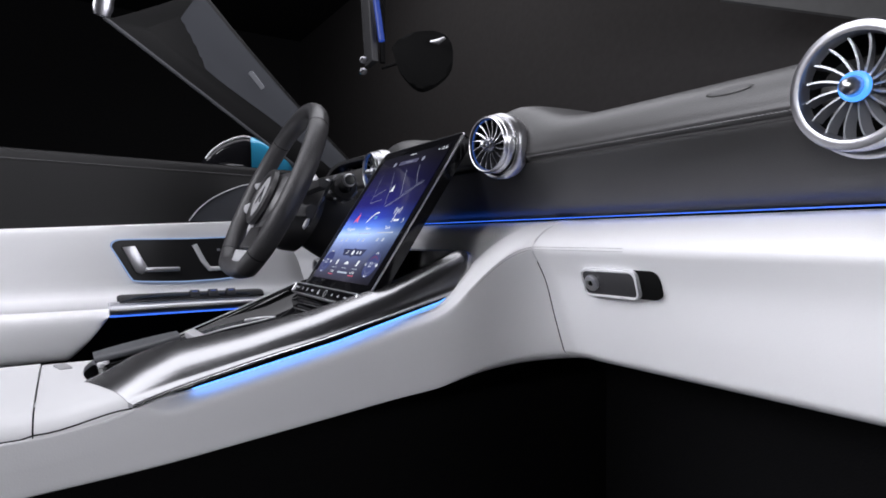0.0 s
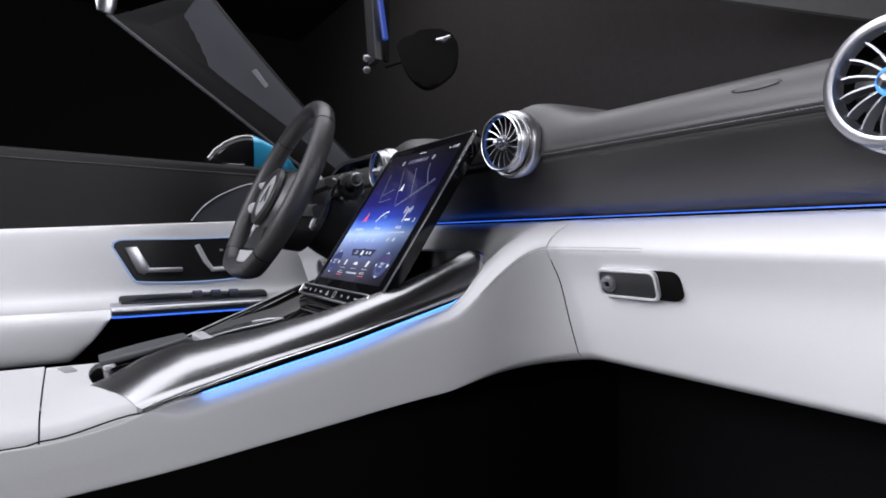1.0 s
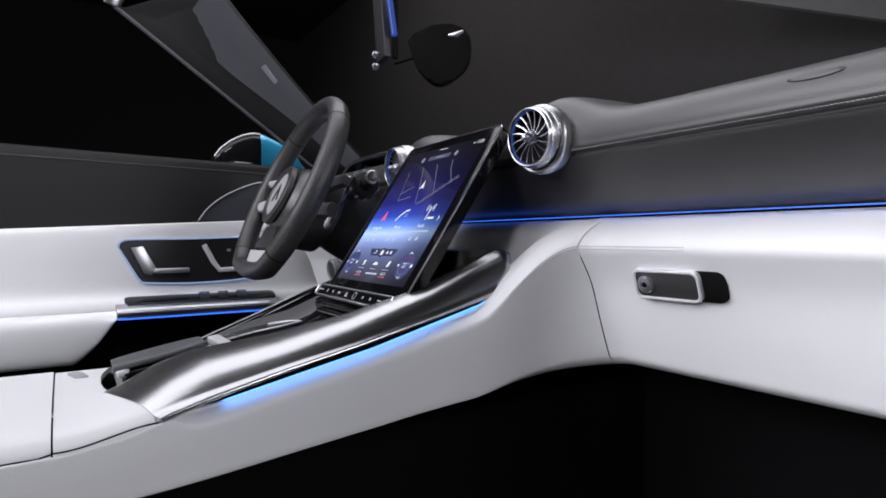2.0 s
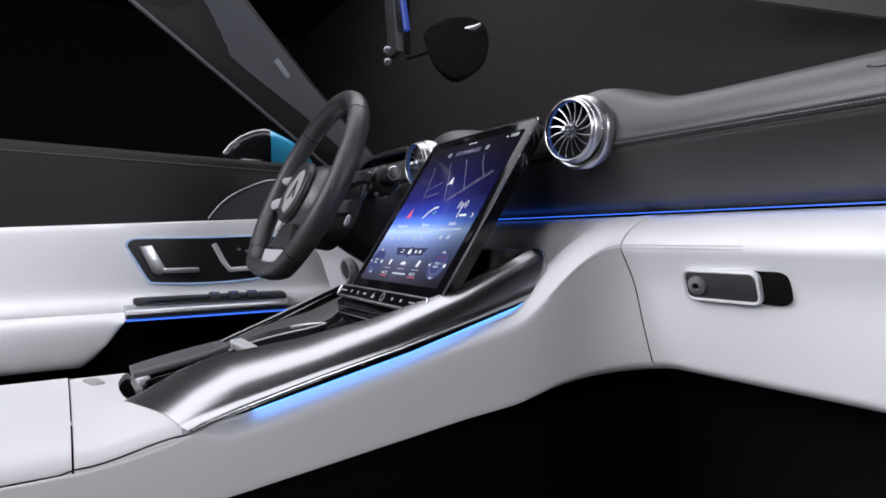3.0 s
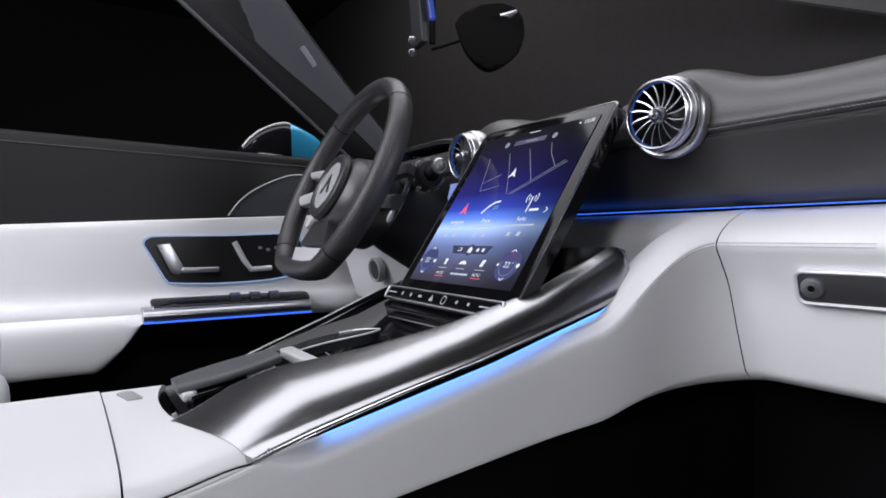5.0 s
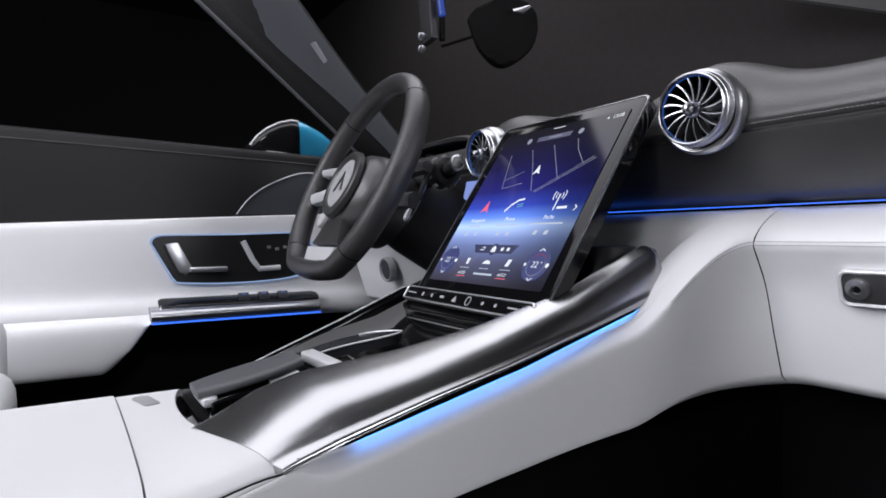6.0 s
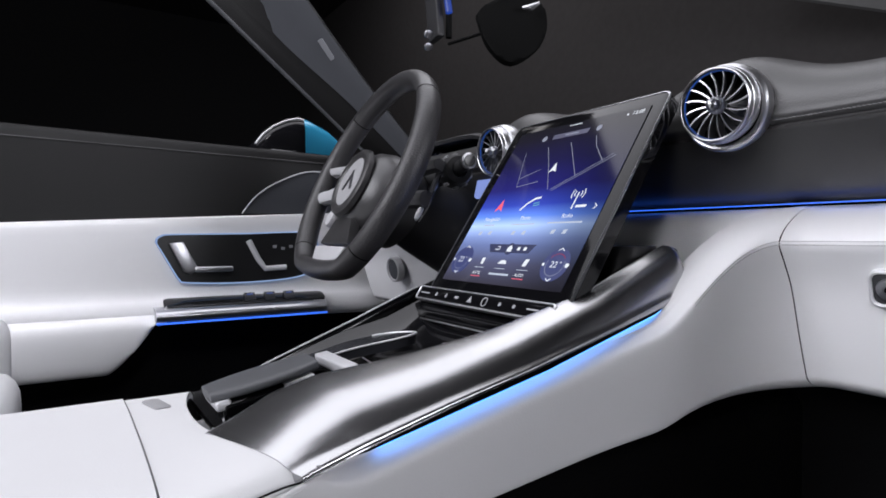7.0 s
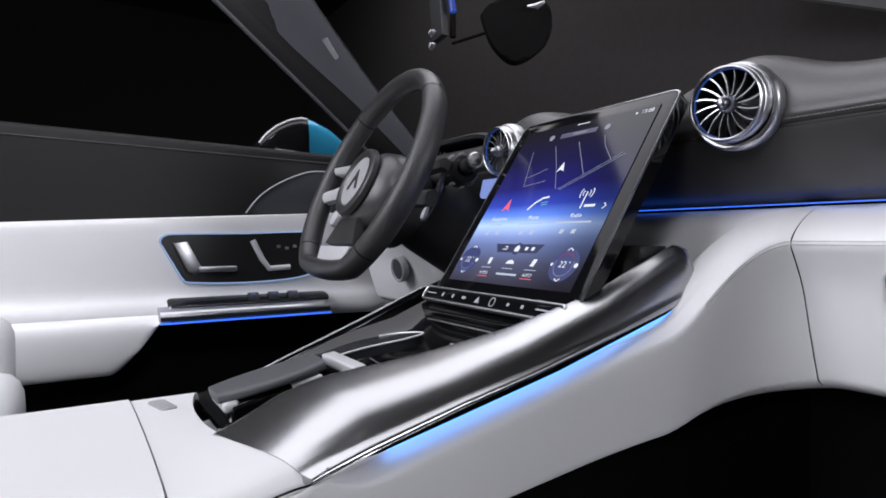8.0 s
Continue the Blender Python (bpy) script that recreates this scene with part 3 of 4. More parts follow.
# climate dials
for x in (-0.083, 0.079):
    disc(x, 0.0500, 0.0185, "dial", DIAL_BLUE, 0.0012, 32)
    ring(x, 0.0500, 0.0125, 0.0008, 160, 380, DIM_ICON)
    words("22", x - 0.0015, 0.0500, 0.0100)
    disc(x + 0.0068, 0.0530, 0.0008)
    disc(x - 0.0165, 0.0500, 0.0018)
    disc(x + 0.0165, 0.0500, 0.0026)
    stroke([(x - 0.0035, 0.0665), (x, 0.0688), (x + 0.0035, 0.0665)], 0.0011, "chevron")
    stroke([(x - 0.0035, 0.0345), (x, 0.0322), (x + 0.0035, 0.0345)], 0.0011, "chevron")
ring(0.079, 0.0500, 0.0125, 0.0009, 40, 140, RED_DIM)
blob([(-0.042, 0.046), (-0.038, 0.046), (-0.037, 0.054), (-0.043, 0.054)], "seat")
blob([(-0.011, 0.0475), (0.004, 0.0475), (0.002, 0.0510), (-0.003, 0.0525), (-0.008, 0.0510)], "car")
blob([(0.031, 0.046), (0.037, 0.046), (0.039, 0.0545), (0.033, 0.0545)], "seat")
for x in (-0.041, -0.003, 0.035):
    stroke([(x - 0.0085, 0.0415), (x + 0.0085, 0.0415)], 0.0007, "line", PALE_ICON)
words("AUTO", -0.041, 0.0343, 0.0052)
words("AUTO", 0.034, 0.0352, 0.0052)
stroke([(-0.049, 0.0302), (-0.032, 0.0302)], 0.0008, "line", RED_ICON)
stroke([(0.026, 0.0310), (0.043, 0.0310)], 0.0008, "line", RED_ICON)
stroke([(-0.016, 0.0345), (0.016, 0.0345)], 0.0024, "line", PALE_ICON)
bar = part("button_bar", block(W - 0.003, 0.016, 0.012, 0.003, pose(0, -0.004, 0.006)), GLOSS, scr, "black button bar")
rim = []
for o, h in ((0.0, 0.006), (0.0, 0.0125), (0.0010, 0.0132), (0.0018, 0.0125)):
    rim.append([(x, y - 0.004, h) for x, y in rounded(W - 0.001 - 2 * o, 0.018 - 2 * o, 0.004)])
part("trim", loft(rim, closed=True), SATIN, bar, "metal trim")

# symbols on the button bar
stroke_z = 0.0126
for x, w, h in ((-0.103, 0.020, 0.0015), (-0.077, 0.0035, 0.005), (-0.056, 0.0035, 0.005), (-0.034, 0.008, 0.003), (0.044, 0.004, 0.004), (0.066, 0.004, 0.004), (0.094, 0.018, 0.0015)):
    ob = part("symbol", plate(rounded(w, h, min(w, h) * 0.4, 3), 0.0004, 0, pose(x, -0.004, stroke_z)), SYMBOL, bar)
part("symbol", plate([(-0.0125, -0.0075), (-0.0035, -0.0075), (-0.008, 0.0)], 0.0004, 0, pose(0, 0, stroke_z)), SYMBOL, bar)
loop = [[(x + 0.018, y - 0.004, stroke_z + h) for x, y in rounded(0.009 - 2 * o, 0.0105 - 2 * o, 0.004 - o)] for o, h in ((0, -0.0004), (0, 0.0001), (0.0011, 0.0001), (0.0011, -0.0004))]
part("symbol", loft(loop, closed=True), SYMBOL, bar)

# ---- vents ----
def vent(m, scale, lit=False, group="turbine air vents"):
    """A turbine vent; its axis is z, towards the cabin."""
    v = thing("air_vent", "round turbine air vent with silver rings and curved blades", "air vent", m, group)
    s = scale
    part("collar", lathe([(0.030 * s, -0.042 * s), (0.0435 * s, -0.039 * s), (0.0455 * s, -0.032 * s), (0.0458 * s, -0.0225 * s), (0.0448 * s, -0.0180 * s), (0.0425 * s, -0.0160 * s), (0.0402 * s, -0.0165 * s), (0.0398 * s, -0.020 * s)], 56, m=pose(0, -0.002 * s, 0)), SATIN, v, "brushed metal collar")
    if lit:
        part("wide_ring", lathe([(0.0428 * s, -0.012 * s), (0.0430 * s, -0.002 * s), (0.0415 * s, 0.0022 * s), (0.0380 * s, 0.0034 * s), (0.0352 * s, 0.0026 * s), (0.0338 * s, -0.001 * s), (0.0336 * s, -0.008 * s)], 56), SILVER, v, "broad pale metal ring")
    part("groove", lathe([(0.0401 * s, -0.018 * s), (0.0388 * s, -0.0165 * s), (0.0388 * s, -0.014 * s)], 56), GAP, v, "dark groove")
    part("sleeve", lathe([(0.0388 * s, -0.020 * s), (0.0398 * s, -0.0155 * s), (0.0402 * s, -0.008 * s), (0.0394 * s, -0.0045 * s), (0.0375 * s, -0.0035 * s)], 56), SATIN, v, "satin metal sleeve")
    part("outer_ring", lathe([(0.0384 * s, -0.010 * s), (0.0386 * s, -0.001 * s), (0.0379 * s, 0.0014 * s), (0.0366 * s, 0.0020 * s), (0.0354 * s, 0.0012 * s), (0.0349 * s, -0.002 * s), (0.0345 * s, -0.020 * s)], 56), SILVER, v, "silver ring")
    part("throat", lathe([(0.0346 * s, -0.008 * s), (0.0338 * s, -0.034 * s), (0, -0.036 * s)], 40), GAP, v, "dark throat")
    ring = lathe([(0.0349 * s, -0.0030 * s), (0.0345 * s, -0.0036 * s), (0.0344 * s, -0.0050 * s)], 56)
    part("light_ring", ring, LED_DIM, v, "thin blue light ring")
    blade = None
    for k in range(16):
        a = 2 * math.pi * k / 16
        if blade is None:
            rows = []
            for j in range(7):
                u = j / 6
                r = (0.0075 + 0.0266 * u) * s
                bend = 0.16 * u * u
                c, sn = math.cos(bend), math.sin(bend)
                w = (0.0016 + 0.0012 * u) * s
                th = 0.0007 * s
                tz = -0.006 * s - 0.003 * s * (1 - u)
                rows.append([(r * c - sn * o, r * sn + c * o, z) for o, z in ((-w * 0.25 - th, tz + 0.0022 * s), (-w * 0.25 + th, tz + 0.0026 * s), (w * 0.7 + th, tz - 0.006 * s), (w * 0.7 - th, tz - 0.0066 * s))])
            # blades of the lit vent are coloured darker, as if less light fell there
            blade = part("blade", loft(rows, closed=True, caps=True), DIM_BLADE if lit else SILVER, v)
        else:
            ob = new("blade", blade.data)
            ob.parent = v
            ob.matrix_basis = pose(0, 0, 0, 0, 0, math.degrees(a))
    hub = part("hub", lathe([(0.0095 * s, -0.014 * s), (0.0095 * s, -0.004 * s), (0.0085 * s, -0.001 * s), (0.0066 * s, 0.0005 * s), (0.0060 * s, 0.004 * s), (0.0048 * s, 0.0085 * s), (0.0022 * s, 0.0105 * s), (0, 0.011 * s)], 32), SILVER, v, "pointed silver hub")
    part("hub_light", lathe([(0.0100 * s, -0.0030 * s), (0.0098 * s, 0.0002 * s), (0.0082 * s, 0.0010 * s), (0.0070 * s, 0.0006 * s)] if lit else [(0.0082 * s, -0.0008 * s), (0.0068 * s, 0.0003 * s), (0.0060 * s, 0.0006 * s)], 32), LED_HUB if lit else LED_DIM, hub, "blue light ring")
    return v


vent(pose(0.171, 0.441, 0.676, 90 + 4, 0, 4), 0.90)
vent(pose(-0.183, 0.452, 0.676, 90 + 4, 0, -4), 0.90)
vent(pose(0.572, 0.447, 0.662, 90 + 4, 0, -6), 1.02, True)
vent(pose(-0.572, 0.447, 0.667, 90 + 4, 0, 6), 1.10)

# ---- steering wheel ----
wheel = thing("steering_wheel", "dark leather sports steering wheel with flat bottom and silver spokes", "steering wheel", pose(-0.353, 0.328, 0.645, 90 - 25, 0, -3))
R = 0.175


def rim_point(a, r):
    x, y = r * math.cos(a), r * math.sin(a)
    low = -0.86 * r
    if y < low:
        y = low + (y - low) * 0.25
    return x, y


def rim_piece(a0, a1, n=40, grow=0.0):
    rows = []
    for k in range(n + 1):
        a = radians(a0 + (a1 - a0) * k / n)
        x, y = rim_point(a, R)
        nx, ny = math.cos(a), math.sin(a)
        fat = 1.0 + 0.08 * (abs(math.cos(a)) > 0.75)
        row = []
        for j in range(20):
            b = 2 * math.pi * j / 20
            o, h = (0.0150 * fat + grow) * math.cos(b), (0.0185 + grow) * math.sin(b)
            row.append((x + nx * o, y + ny * o, h))
        rows.append(row)
    return loft(rows, closed=True, caps=True)


for a0, a1 in ((45.4, 134.6), (-44.6, 44.6), (135.4, 224.6), (225.4, 314.6)):
    part("rim", rim_piece(a0, a1), RIM if a0 in (45.4, 225.4) else PERFORATED, wheel, "smooth leather rim section" if a0 in (45.4, 225.4) else "perforated leather rim section")
for a in (45, 135, 225, 315):
    part("rim_seam", rim_piece(a - 0.5, a + 0.5, 2, -0.0008), GAP, wheel)
hub = lathe([(0.078, -0.075), (0.086, -0.050), (0.085, -0.022), (0.076, -0.002), (0.060, 0.012), (0.046, 0.017), (0.0, 0.018)], 48)
hub.transform(pose(0, -0.016, -0.008) @ Matrix.Diagonal((1.0, 0.86, 1, 1)))
hubp = part("hub", hub, RIM, wheel, "round padded hub")
eb = pose(0, -0.013, -0.006)
part("emblem_ring", lathe([(0.058, 0.0140), (0.056, 0.0215), (0.051, 0.0245), (0.045, 0.0240), (0.041, 0.0205)], 48, m=eb), RIM, hubp)
part("emblem", lathe([(0.0415, 0.0175), (0.041, 0.0208), (0.030, 0.0213), (0.0, 0.0218)], 48, m=eb), BUTTON, hubp, "pale grey round emblem plate")
part("emblem_mark", plate([(-0.019, -0.014), (-0.012, -0.014), (0.0, 0.006), (0.012, -0.014), (0.019, -0.014), (0.0, 0.020)], 0.001, 0, eb @ pose(0, 0, 0.0228)), EMBLEM_DARK, hubp, "plain dark mark")
# two silver spokes a side; the passenger's lie deeper, shade put into their dark colour
for s, sink in ((-1, 0.0), (1, 0.040)):
    for z0, z1, fat in ((0.020, 0.026, 0.8), (-0.018, -0.024, 1.25)):
        sp_bm = loft([[(s * x, y + o * fat, h) for o, h in ((-w, -0.008 - sink), (-w, 0.003 - sink), (-0.4 * w, 0.008 - sink), (0.4 * w, 0.009 - sink), (w, 0.004 - sink), (w, -0.008 - sink))] for x, y, w in ((0.050, z0, 0.011), (0.09, (z0 + z1) / 2, 0.0095), (0.130, z1, 0.0085), (0.165, z1 * 1.05, 0.009))], closed=True, caps=True)
        part("spoke", sp_bm, SPOKE if s < 0 else TRIM, wheel, "silver spoke" if s < 0 else "spoke coloured dark as if in shade")
# broad lower spoke with a slot
part("lower_web", plate([(-0.060, -0.112), (0.060, -0.112), (0.034, -0.070), (-0.034, -0.070)], 0.016, 0.003, pose(0, 0, 0.001)), RIM, wheel, "padded lower web")
part("lower_spoke", plate([(-0.066, -0.118), (-0.052, -0.148), (0.052, -0.148), (0.066, -0.118)], 0.012, 0.003, pose(0, 0, 0.004)), SPOKE, wheel, "broad silver lower spoke")
for s, sink in ((-1, 0.012), (1, 0.046)):
    if s < 0:
        part("button_pod", lathe([(0.011, -0.014), (0.0150, -0.008), (0.0155, 0.0), (0.0135, 0.005), (0.009, 0.006), (0.0, 0.0055)], 28, m=pose(s * 0.096, -0.062, -sink, 0, 0, 0)), SPOKE, wheel, "round metal control knob")
    rows = []
    for x, y, z in spline([(0.126, 0.048, -0.060), (0.138, 0.030, -0.056), (0.150, 0.0, -0.052), (0.156, -0.030, -0.049), (0.150, -0.056, -0.047)], 18):
        rows.append([(s * (x + a), y, z + b) for a, b in ((-0.008, -0.003), (0.004, -0.003), (0.008, 0.001), (0.006, 0.003), (-0.008, 0.001))])
    paddle = part("shift_paddle", loft(rows, closed=True, caps=True), TRIM_GREY, wheel, "dark shift paddle with silver ends")
    for x, y, z, lean in ((0.132, 0.036, -0.0545, 18), (0.155, -0.046, -0.0450, -10)):
        part("paddle_end", lathe([(0, 0.012), (0.0045, 0.008), (0.0055, 0.0), (0.0042, -0.008), (0, -0.011)], 18, m=pose(s * x, y, z) @ pose(0, 0, 0, -90, 0, 0) @ pose(0, 0, 0, 0, -lean * s, 0)), SPOKE, paddle, "silver end")
part("column", lathe([(0.0, -0.04), (0.045, -0.04), (0.060, -0.06), (0.070, -0.12), (0.080, -0.22), (0.0, -0.22)], 32), TRIM, wheel, "black steering column shroud")

# stalk beside the wheel
bm = tube([(-0.300, 0.425, 0.645), (-0.24, 0.422, 0.648), (-0.205, 0.416, 0.655), (-0.178, 0.411, 0.659)], [0.016, 0.013, 0.010, 0.0095], 18)
stalk = solo("column_stalk", bm, TRIM, "black column stalk with round end beside the wheel", "stalk")
aim = look((-0.176, 0.4095, 0.6595), (-0.60, 0.50, 0.64))
part("end_cap", lathe([(0.0095, -0.008), (0.0112, -0.004), (0.0112, 0.002), (0.0095, 0.004), (0.0085, 0.0025), (0, 0.0025)], 24, m=aim), SILVER, stalk, "silver ringed end cap")
part("cap_face", lathe([(0.0082, 0.0022), (0.0082, 0.0034), (0, 0.0036)], 24, m=aim), TRIM_GREY, stalk)
collar = part("rotary_collar", lathe([(0.012, 0.016), (0.020, 0.014), (0.024, 0.004), (0.024, -0.012), (0.018, -0.030)], 28, m=look((-0.222, 0.418, 0.650), (-0.60, 0.50, 0.62))), TRIM, stalk, "ribbed rotary collar")
for k in range(10):
    m = look((-0.222, 0.418, 0.650), (-0.60, 0.50, 0.62)) @ pose(0, 0, 0, 0, 0, 36 * k)
    part("rib", block(0.005, 0.003, 0.014, 0.001, m @ pose(0, 0.0245, -0.002)), SYMBOL, collar)

# ---- instrument cluster ----
clus = thing("instrument_cluster", "black hooded instrument cluster with lit dials", "instrument cluster", pose(-0.375, 0.50, 0.69))
rows = []
for y, lift in ((0.0, 0.0), (0.01, 0.004), (0.06, 0.006), (0.18, 0.0)):
    rows.append([(x, y, 0.034 + lift - 0.040 * (abs(x) / 0.155) ** 4 - 0.02 * (abs(x) > 0.15)) for x in np.linspace(-0.155, 0.155, 40)])
part("hood", thicken(loft(rows), 0.006), TRIM, clus, "black hood")
part("panel", plate(rounded(0.27, 0.085, 0.012), 0.006, 0.001, pose(0, 0.03, -0.012, 72, 0, 0)), GLOSS, clus, "dark glossy panel")
for s in (-1, 1):
    dial = part("dial", lathe([(0.036, 0), (0.036, 0.006), (0.033, 0.007), (0.030, 0.005), (0.029, 0.001), (0, 0.001)], 40, m=pose(s * 0.078, 0.026, -0.010, 72, 0, 0)), TRIM, clus, "round dial")
    for k in range(12):
        part("tick", block(0.0022, 0.006, 0.0012, 0, pose(s * 0.078, 0.026, -0.010, 72, 0, 0) @ pose(0, 0, 0, 0, 0, 30 * k) @ pose(0, 0.0315, 0.0066)), SYMBOL, dial)
part("readout", plate(rounded(0.24, 0.062, 0.006), 0.001, 0, pose(0.0, 0.022, -0.012, 72, 0, 0)), CLUSTER_GLOW, clus, "blue lit readout")
part("side_readout", plate(rounded(0.052, 0.056, 0.006), 0.004, 0.0005, pose(0.140, -0.014, -0.049, 76, 0, 0)), CLUSTER_GLOW, clus, "pale blue lit field")

# ---- driver's door ----
door = thing("door_1", "closed driver door, white leather below a dark upper panel", "car door", pose(-0.80, 0.1, 0.3), kind="structure")
db = pose(0.80, -0.1, -0.3)


def skin(name, profile, ys, mat, label="", d=0.012):
    bm = thicken(loft([[(x, y, z + rise * (y - 0.1)) for x, z, rise in profile] for y in ys]), d, (1, 0, 0.3))
    bm.transform(db)
    return part(name, bm, mat, door, label)


def smooth_profile(keys, n=24):
    return [tuple(p) for p in spline(keys, n)]


YD = np.linspace(-0.75, 0.62, 40)
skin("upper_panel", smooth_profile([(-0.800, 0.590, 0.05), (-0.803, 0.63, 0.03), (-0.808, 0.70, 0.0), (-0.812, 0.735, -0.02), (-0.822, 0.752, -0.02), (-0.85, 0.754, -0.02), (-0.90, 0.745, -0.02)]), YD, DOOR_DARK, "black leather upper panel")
skin("white_panel", smooth_profile([(-0.815, 0.592, 0.05), (-0.798, 0.591, 0.05), (-0.788, 0.582, 0.05), (-0.788, 0.53, 0.02), (-0.790, 0.46, 0.0), (-0.785, 0.435, 0.0), (-0.770, 0.420, 0.0), (-0.765, 0.40, -0.02), (-0.775, 0.385, -0.02)]), YD, WHITE, "white leather panel")
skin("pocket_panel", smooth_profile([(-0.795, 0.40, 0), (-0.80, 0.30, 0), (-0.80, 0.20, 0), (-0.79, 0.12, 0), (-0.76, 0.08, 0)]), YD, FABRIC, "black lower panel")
part("belt_seam", tube([db @ Vector((-0.8095, y, 0.730 - 0.018 * (y - 0.1))) for y in YD], 0.0012, 6), RIM, door)
# white armrest body, its front end cut on a slant
rows = []
for y in [-0.75 + 0.70 * k / 14 for k in range(14)] + [-0.05 + 0.15 * k / 40 for k in range(41)]:
    low = 0.294 + 0.115 * (max(0.0, y + 0.002) / 0.102) ** 1.4
    keys = [(-0.79, 0.405), (-0.760, 0.400), (-0.742, 0.385), (-0.742, max(low + 0.01, 0.34)), (-0.752, low + 0.004), (-0.79, low)]
    rows.append([(x, y, z) for x, z in spline(keys, 24)])
bm = loft(rows, closed=True, caps=True)
bm.transform(db)
part("armrest", bm, WHITE, door, "padded white armrest")
# black handle recess with silver opener and seat switches
out = spline([(0.0885, 0.541), (0.103, 0.515), (0.122, 0.480), (0.130, 0.468), (0.146, 0.461), (0.25, 0.457), (0.36, 0.463), (0.405, 0.480), (0.42, 0.52), (0.41, 0.556), (0.38, 0.563), (0.25, 0.559), (0.12, 0.557), (0.098, 0.554), (0.090, 0.5485)], 90)
rec = pose(-0.785, 0, 0, 90, 0, 90)
bm = plate([(y, z) for y, z in out], 0.006, 0.001, db @ rec @ pose(0, 0, 0.000))
handle_panel = part("handle_recess", bm, PLASTIC, door, "glossy black recess")
mid = np.array([0.25, 0.51])
rim = []
for o, h in ((1.016, -0.004), (1.019, 0.0015), (1.012, 0.0022), (0.996, 0.001)):
    rim.append([db @ rec @ Vector((mid[0] + (y - mid[0]) * o, mid[1] + (z - mid[1]) * (1 + (o - 1) * 2.2), h)) for y, z in out])
part("light_edge", loft(rim, closed=True), LED_EDGE, handle_panel, "pale blue lit edge")
bm = plate([(0.110, 0.540), (0.136, 0.543), (0.165, 0.487), (0.150, 0.477), (0.137, 0.482)], 0.006, 0.002, db @ rec @ pose(0, 0, 0.010))
opener = part("door_opener", bm, SILVER, handle_panel, "silver door opener")
bm = block(0.075, 0.011, 0.010, 0.004, db @ rec @ pose(0.195, 0.487, 0.008))
part("lever", bm, SILVER, opener)
bm = tube([db @ rec @ Vector(p) for p in ((0.265, 0.545, 0.008), (0.285, 0.505, 0.008), (0.30, 0.485, 0.008), (0.345, 0.487, 0.008))], 0.006, 10)
part("seat_switch", bm, SPOKE, handle_panel, "silver seat adjuster switch")
for k in range(3):
    part("memory_button", block(0.008, 0.006, 0.003, 0.001, db @ rec @ pose(0.322 + 0.018 * k, 0.532 - 0.004 * (k % 2), 0.003)), SILVER, handle_panel)
# chrome switch strip with window switches and a blue line
bm = loft([[(x, y, z) for x, z in spline([(-0.79, 0.418), (-0.79 + 0.045 * e, 0.414), (-0.79 + 0.062 * e, 0.406), (-0.79 + 0.063 * e, 0.396), (-0.79 + 0.055 * e, 0.391), (-0.79, 0.391)], 18)] for y, e in [(0.08 + 0.355 * u, math.sqrt(max(0.02, 1 - max(0, (u - 0.93) / 0.07) ** 2))) for u in np.linspace(0, 1, 60)]], closed=True, caps=True)
bm.transform(db)
strip = part("switch_strip", bm, SILVER, door, "polished metal switch strip")
part("strip_top", plate(rounded(0.33, 0.034, 0.010), 0.003, 0.001, db @ pose(-0.763, 0.262, 0.4235, 26, 0, 90)), GLOSS, strip)
for k in range(3):
    m = db @ pose(-0.762, 0.262 + 0.042 * k, 0.4245, 0, 26, 0)
    key = part("window_switch", loft([[m @ Vector((x, y, z)) for x, z in ((-0.011, 0), (-0.008, 0.009), (0.004, 0.006), (0.011, 0))] for y in (-0.011, -0.009, 0.009, 0.011)], closed=True, caps=True), TRIM_GREY, strip, "glossy window switch")
    # blue reflection on the switch top, drawn as a faintly glowing bar
    part("switch_glint", block(0.002, 0.012, 0.001, 0, m @ pose(-0.002, 0, 0.0085)), SWITCH_REFLECTION, key, "faint blue reflection")
bm = block(0.006, 0.340, 0.0030, 0, db @ pose(-0.729, 0.2510, 0.3875))
part("light_line", bm, LED_BLUE, strip, "blue light line")
# speaker grille on the upper panel
bm = plate([tuple(p) for p in spline([(0.255, 0.603), (0.285, 0.640), (0.33, 0.672), (0.40, 0.700), (0.47, 0.700), (0.50, 0.612), (0.40, 0.607), (0.255, 0.603)], 40)][:-1], 0.004, 0.001, db @ pose(-0.796, 0, 0, 90, 0, 90))
grille = part("speaker_grille", bm, PILLAR, door, "grey metal speaker grille")
edge = [db @ Vector((-0.7945, y, z)) for y, z in spline([(0.256, 0.6035), (0.285, 0.640), (0.33, 0.672), (0.40, 0.700), (0.47, 0.700)], 30)]
part("grille_edge", tube(edge, 0.0014, 8), SPOKE, grille, "thin pale edge")

# round grille in the white lower dash beside the column
spk = thing("knee_speaker", "small round grey speaker grille in the white lower dash", "speaker", pose(-0.560, 0.497, 0.487, 90 + 8, 0, 0))
part("bezel", lathe([(0.026, -0.010), (0.026, 0.002), (0.024, 0.004), (0.021, 0.003), (0.020, 0.0)], 32), BUTTON, spk, "grey bezel")
part("mesh", lathe([(0.0205, 0.0005), (0.012, 0.002), (0, 0.0025)], 32), PILLAR, spk, "dark metal mesh")

# ---- outside mirror ----
mir = thing("door_mirror", "outside door mirror with black face, silver rim and blue cap", "mirror", pose(-0.95, 0.43, 0.763))


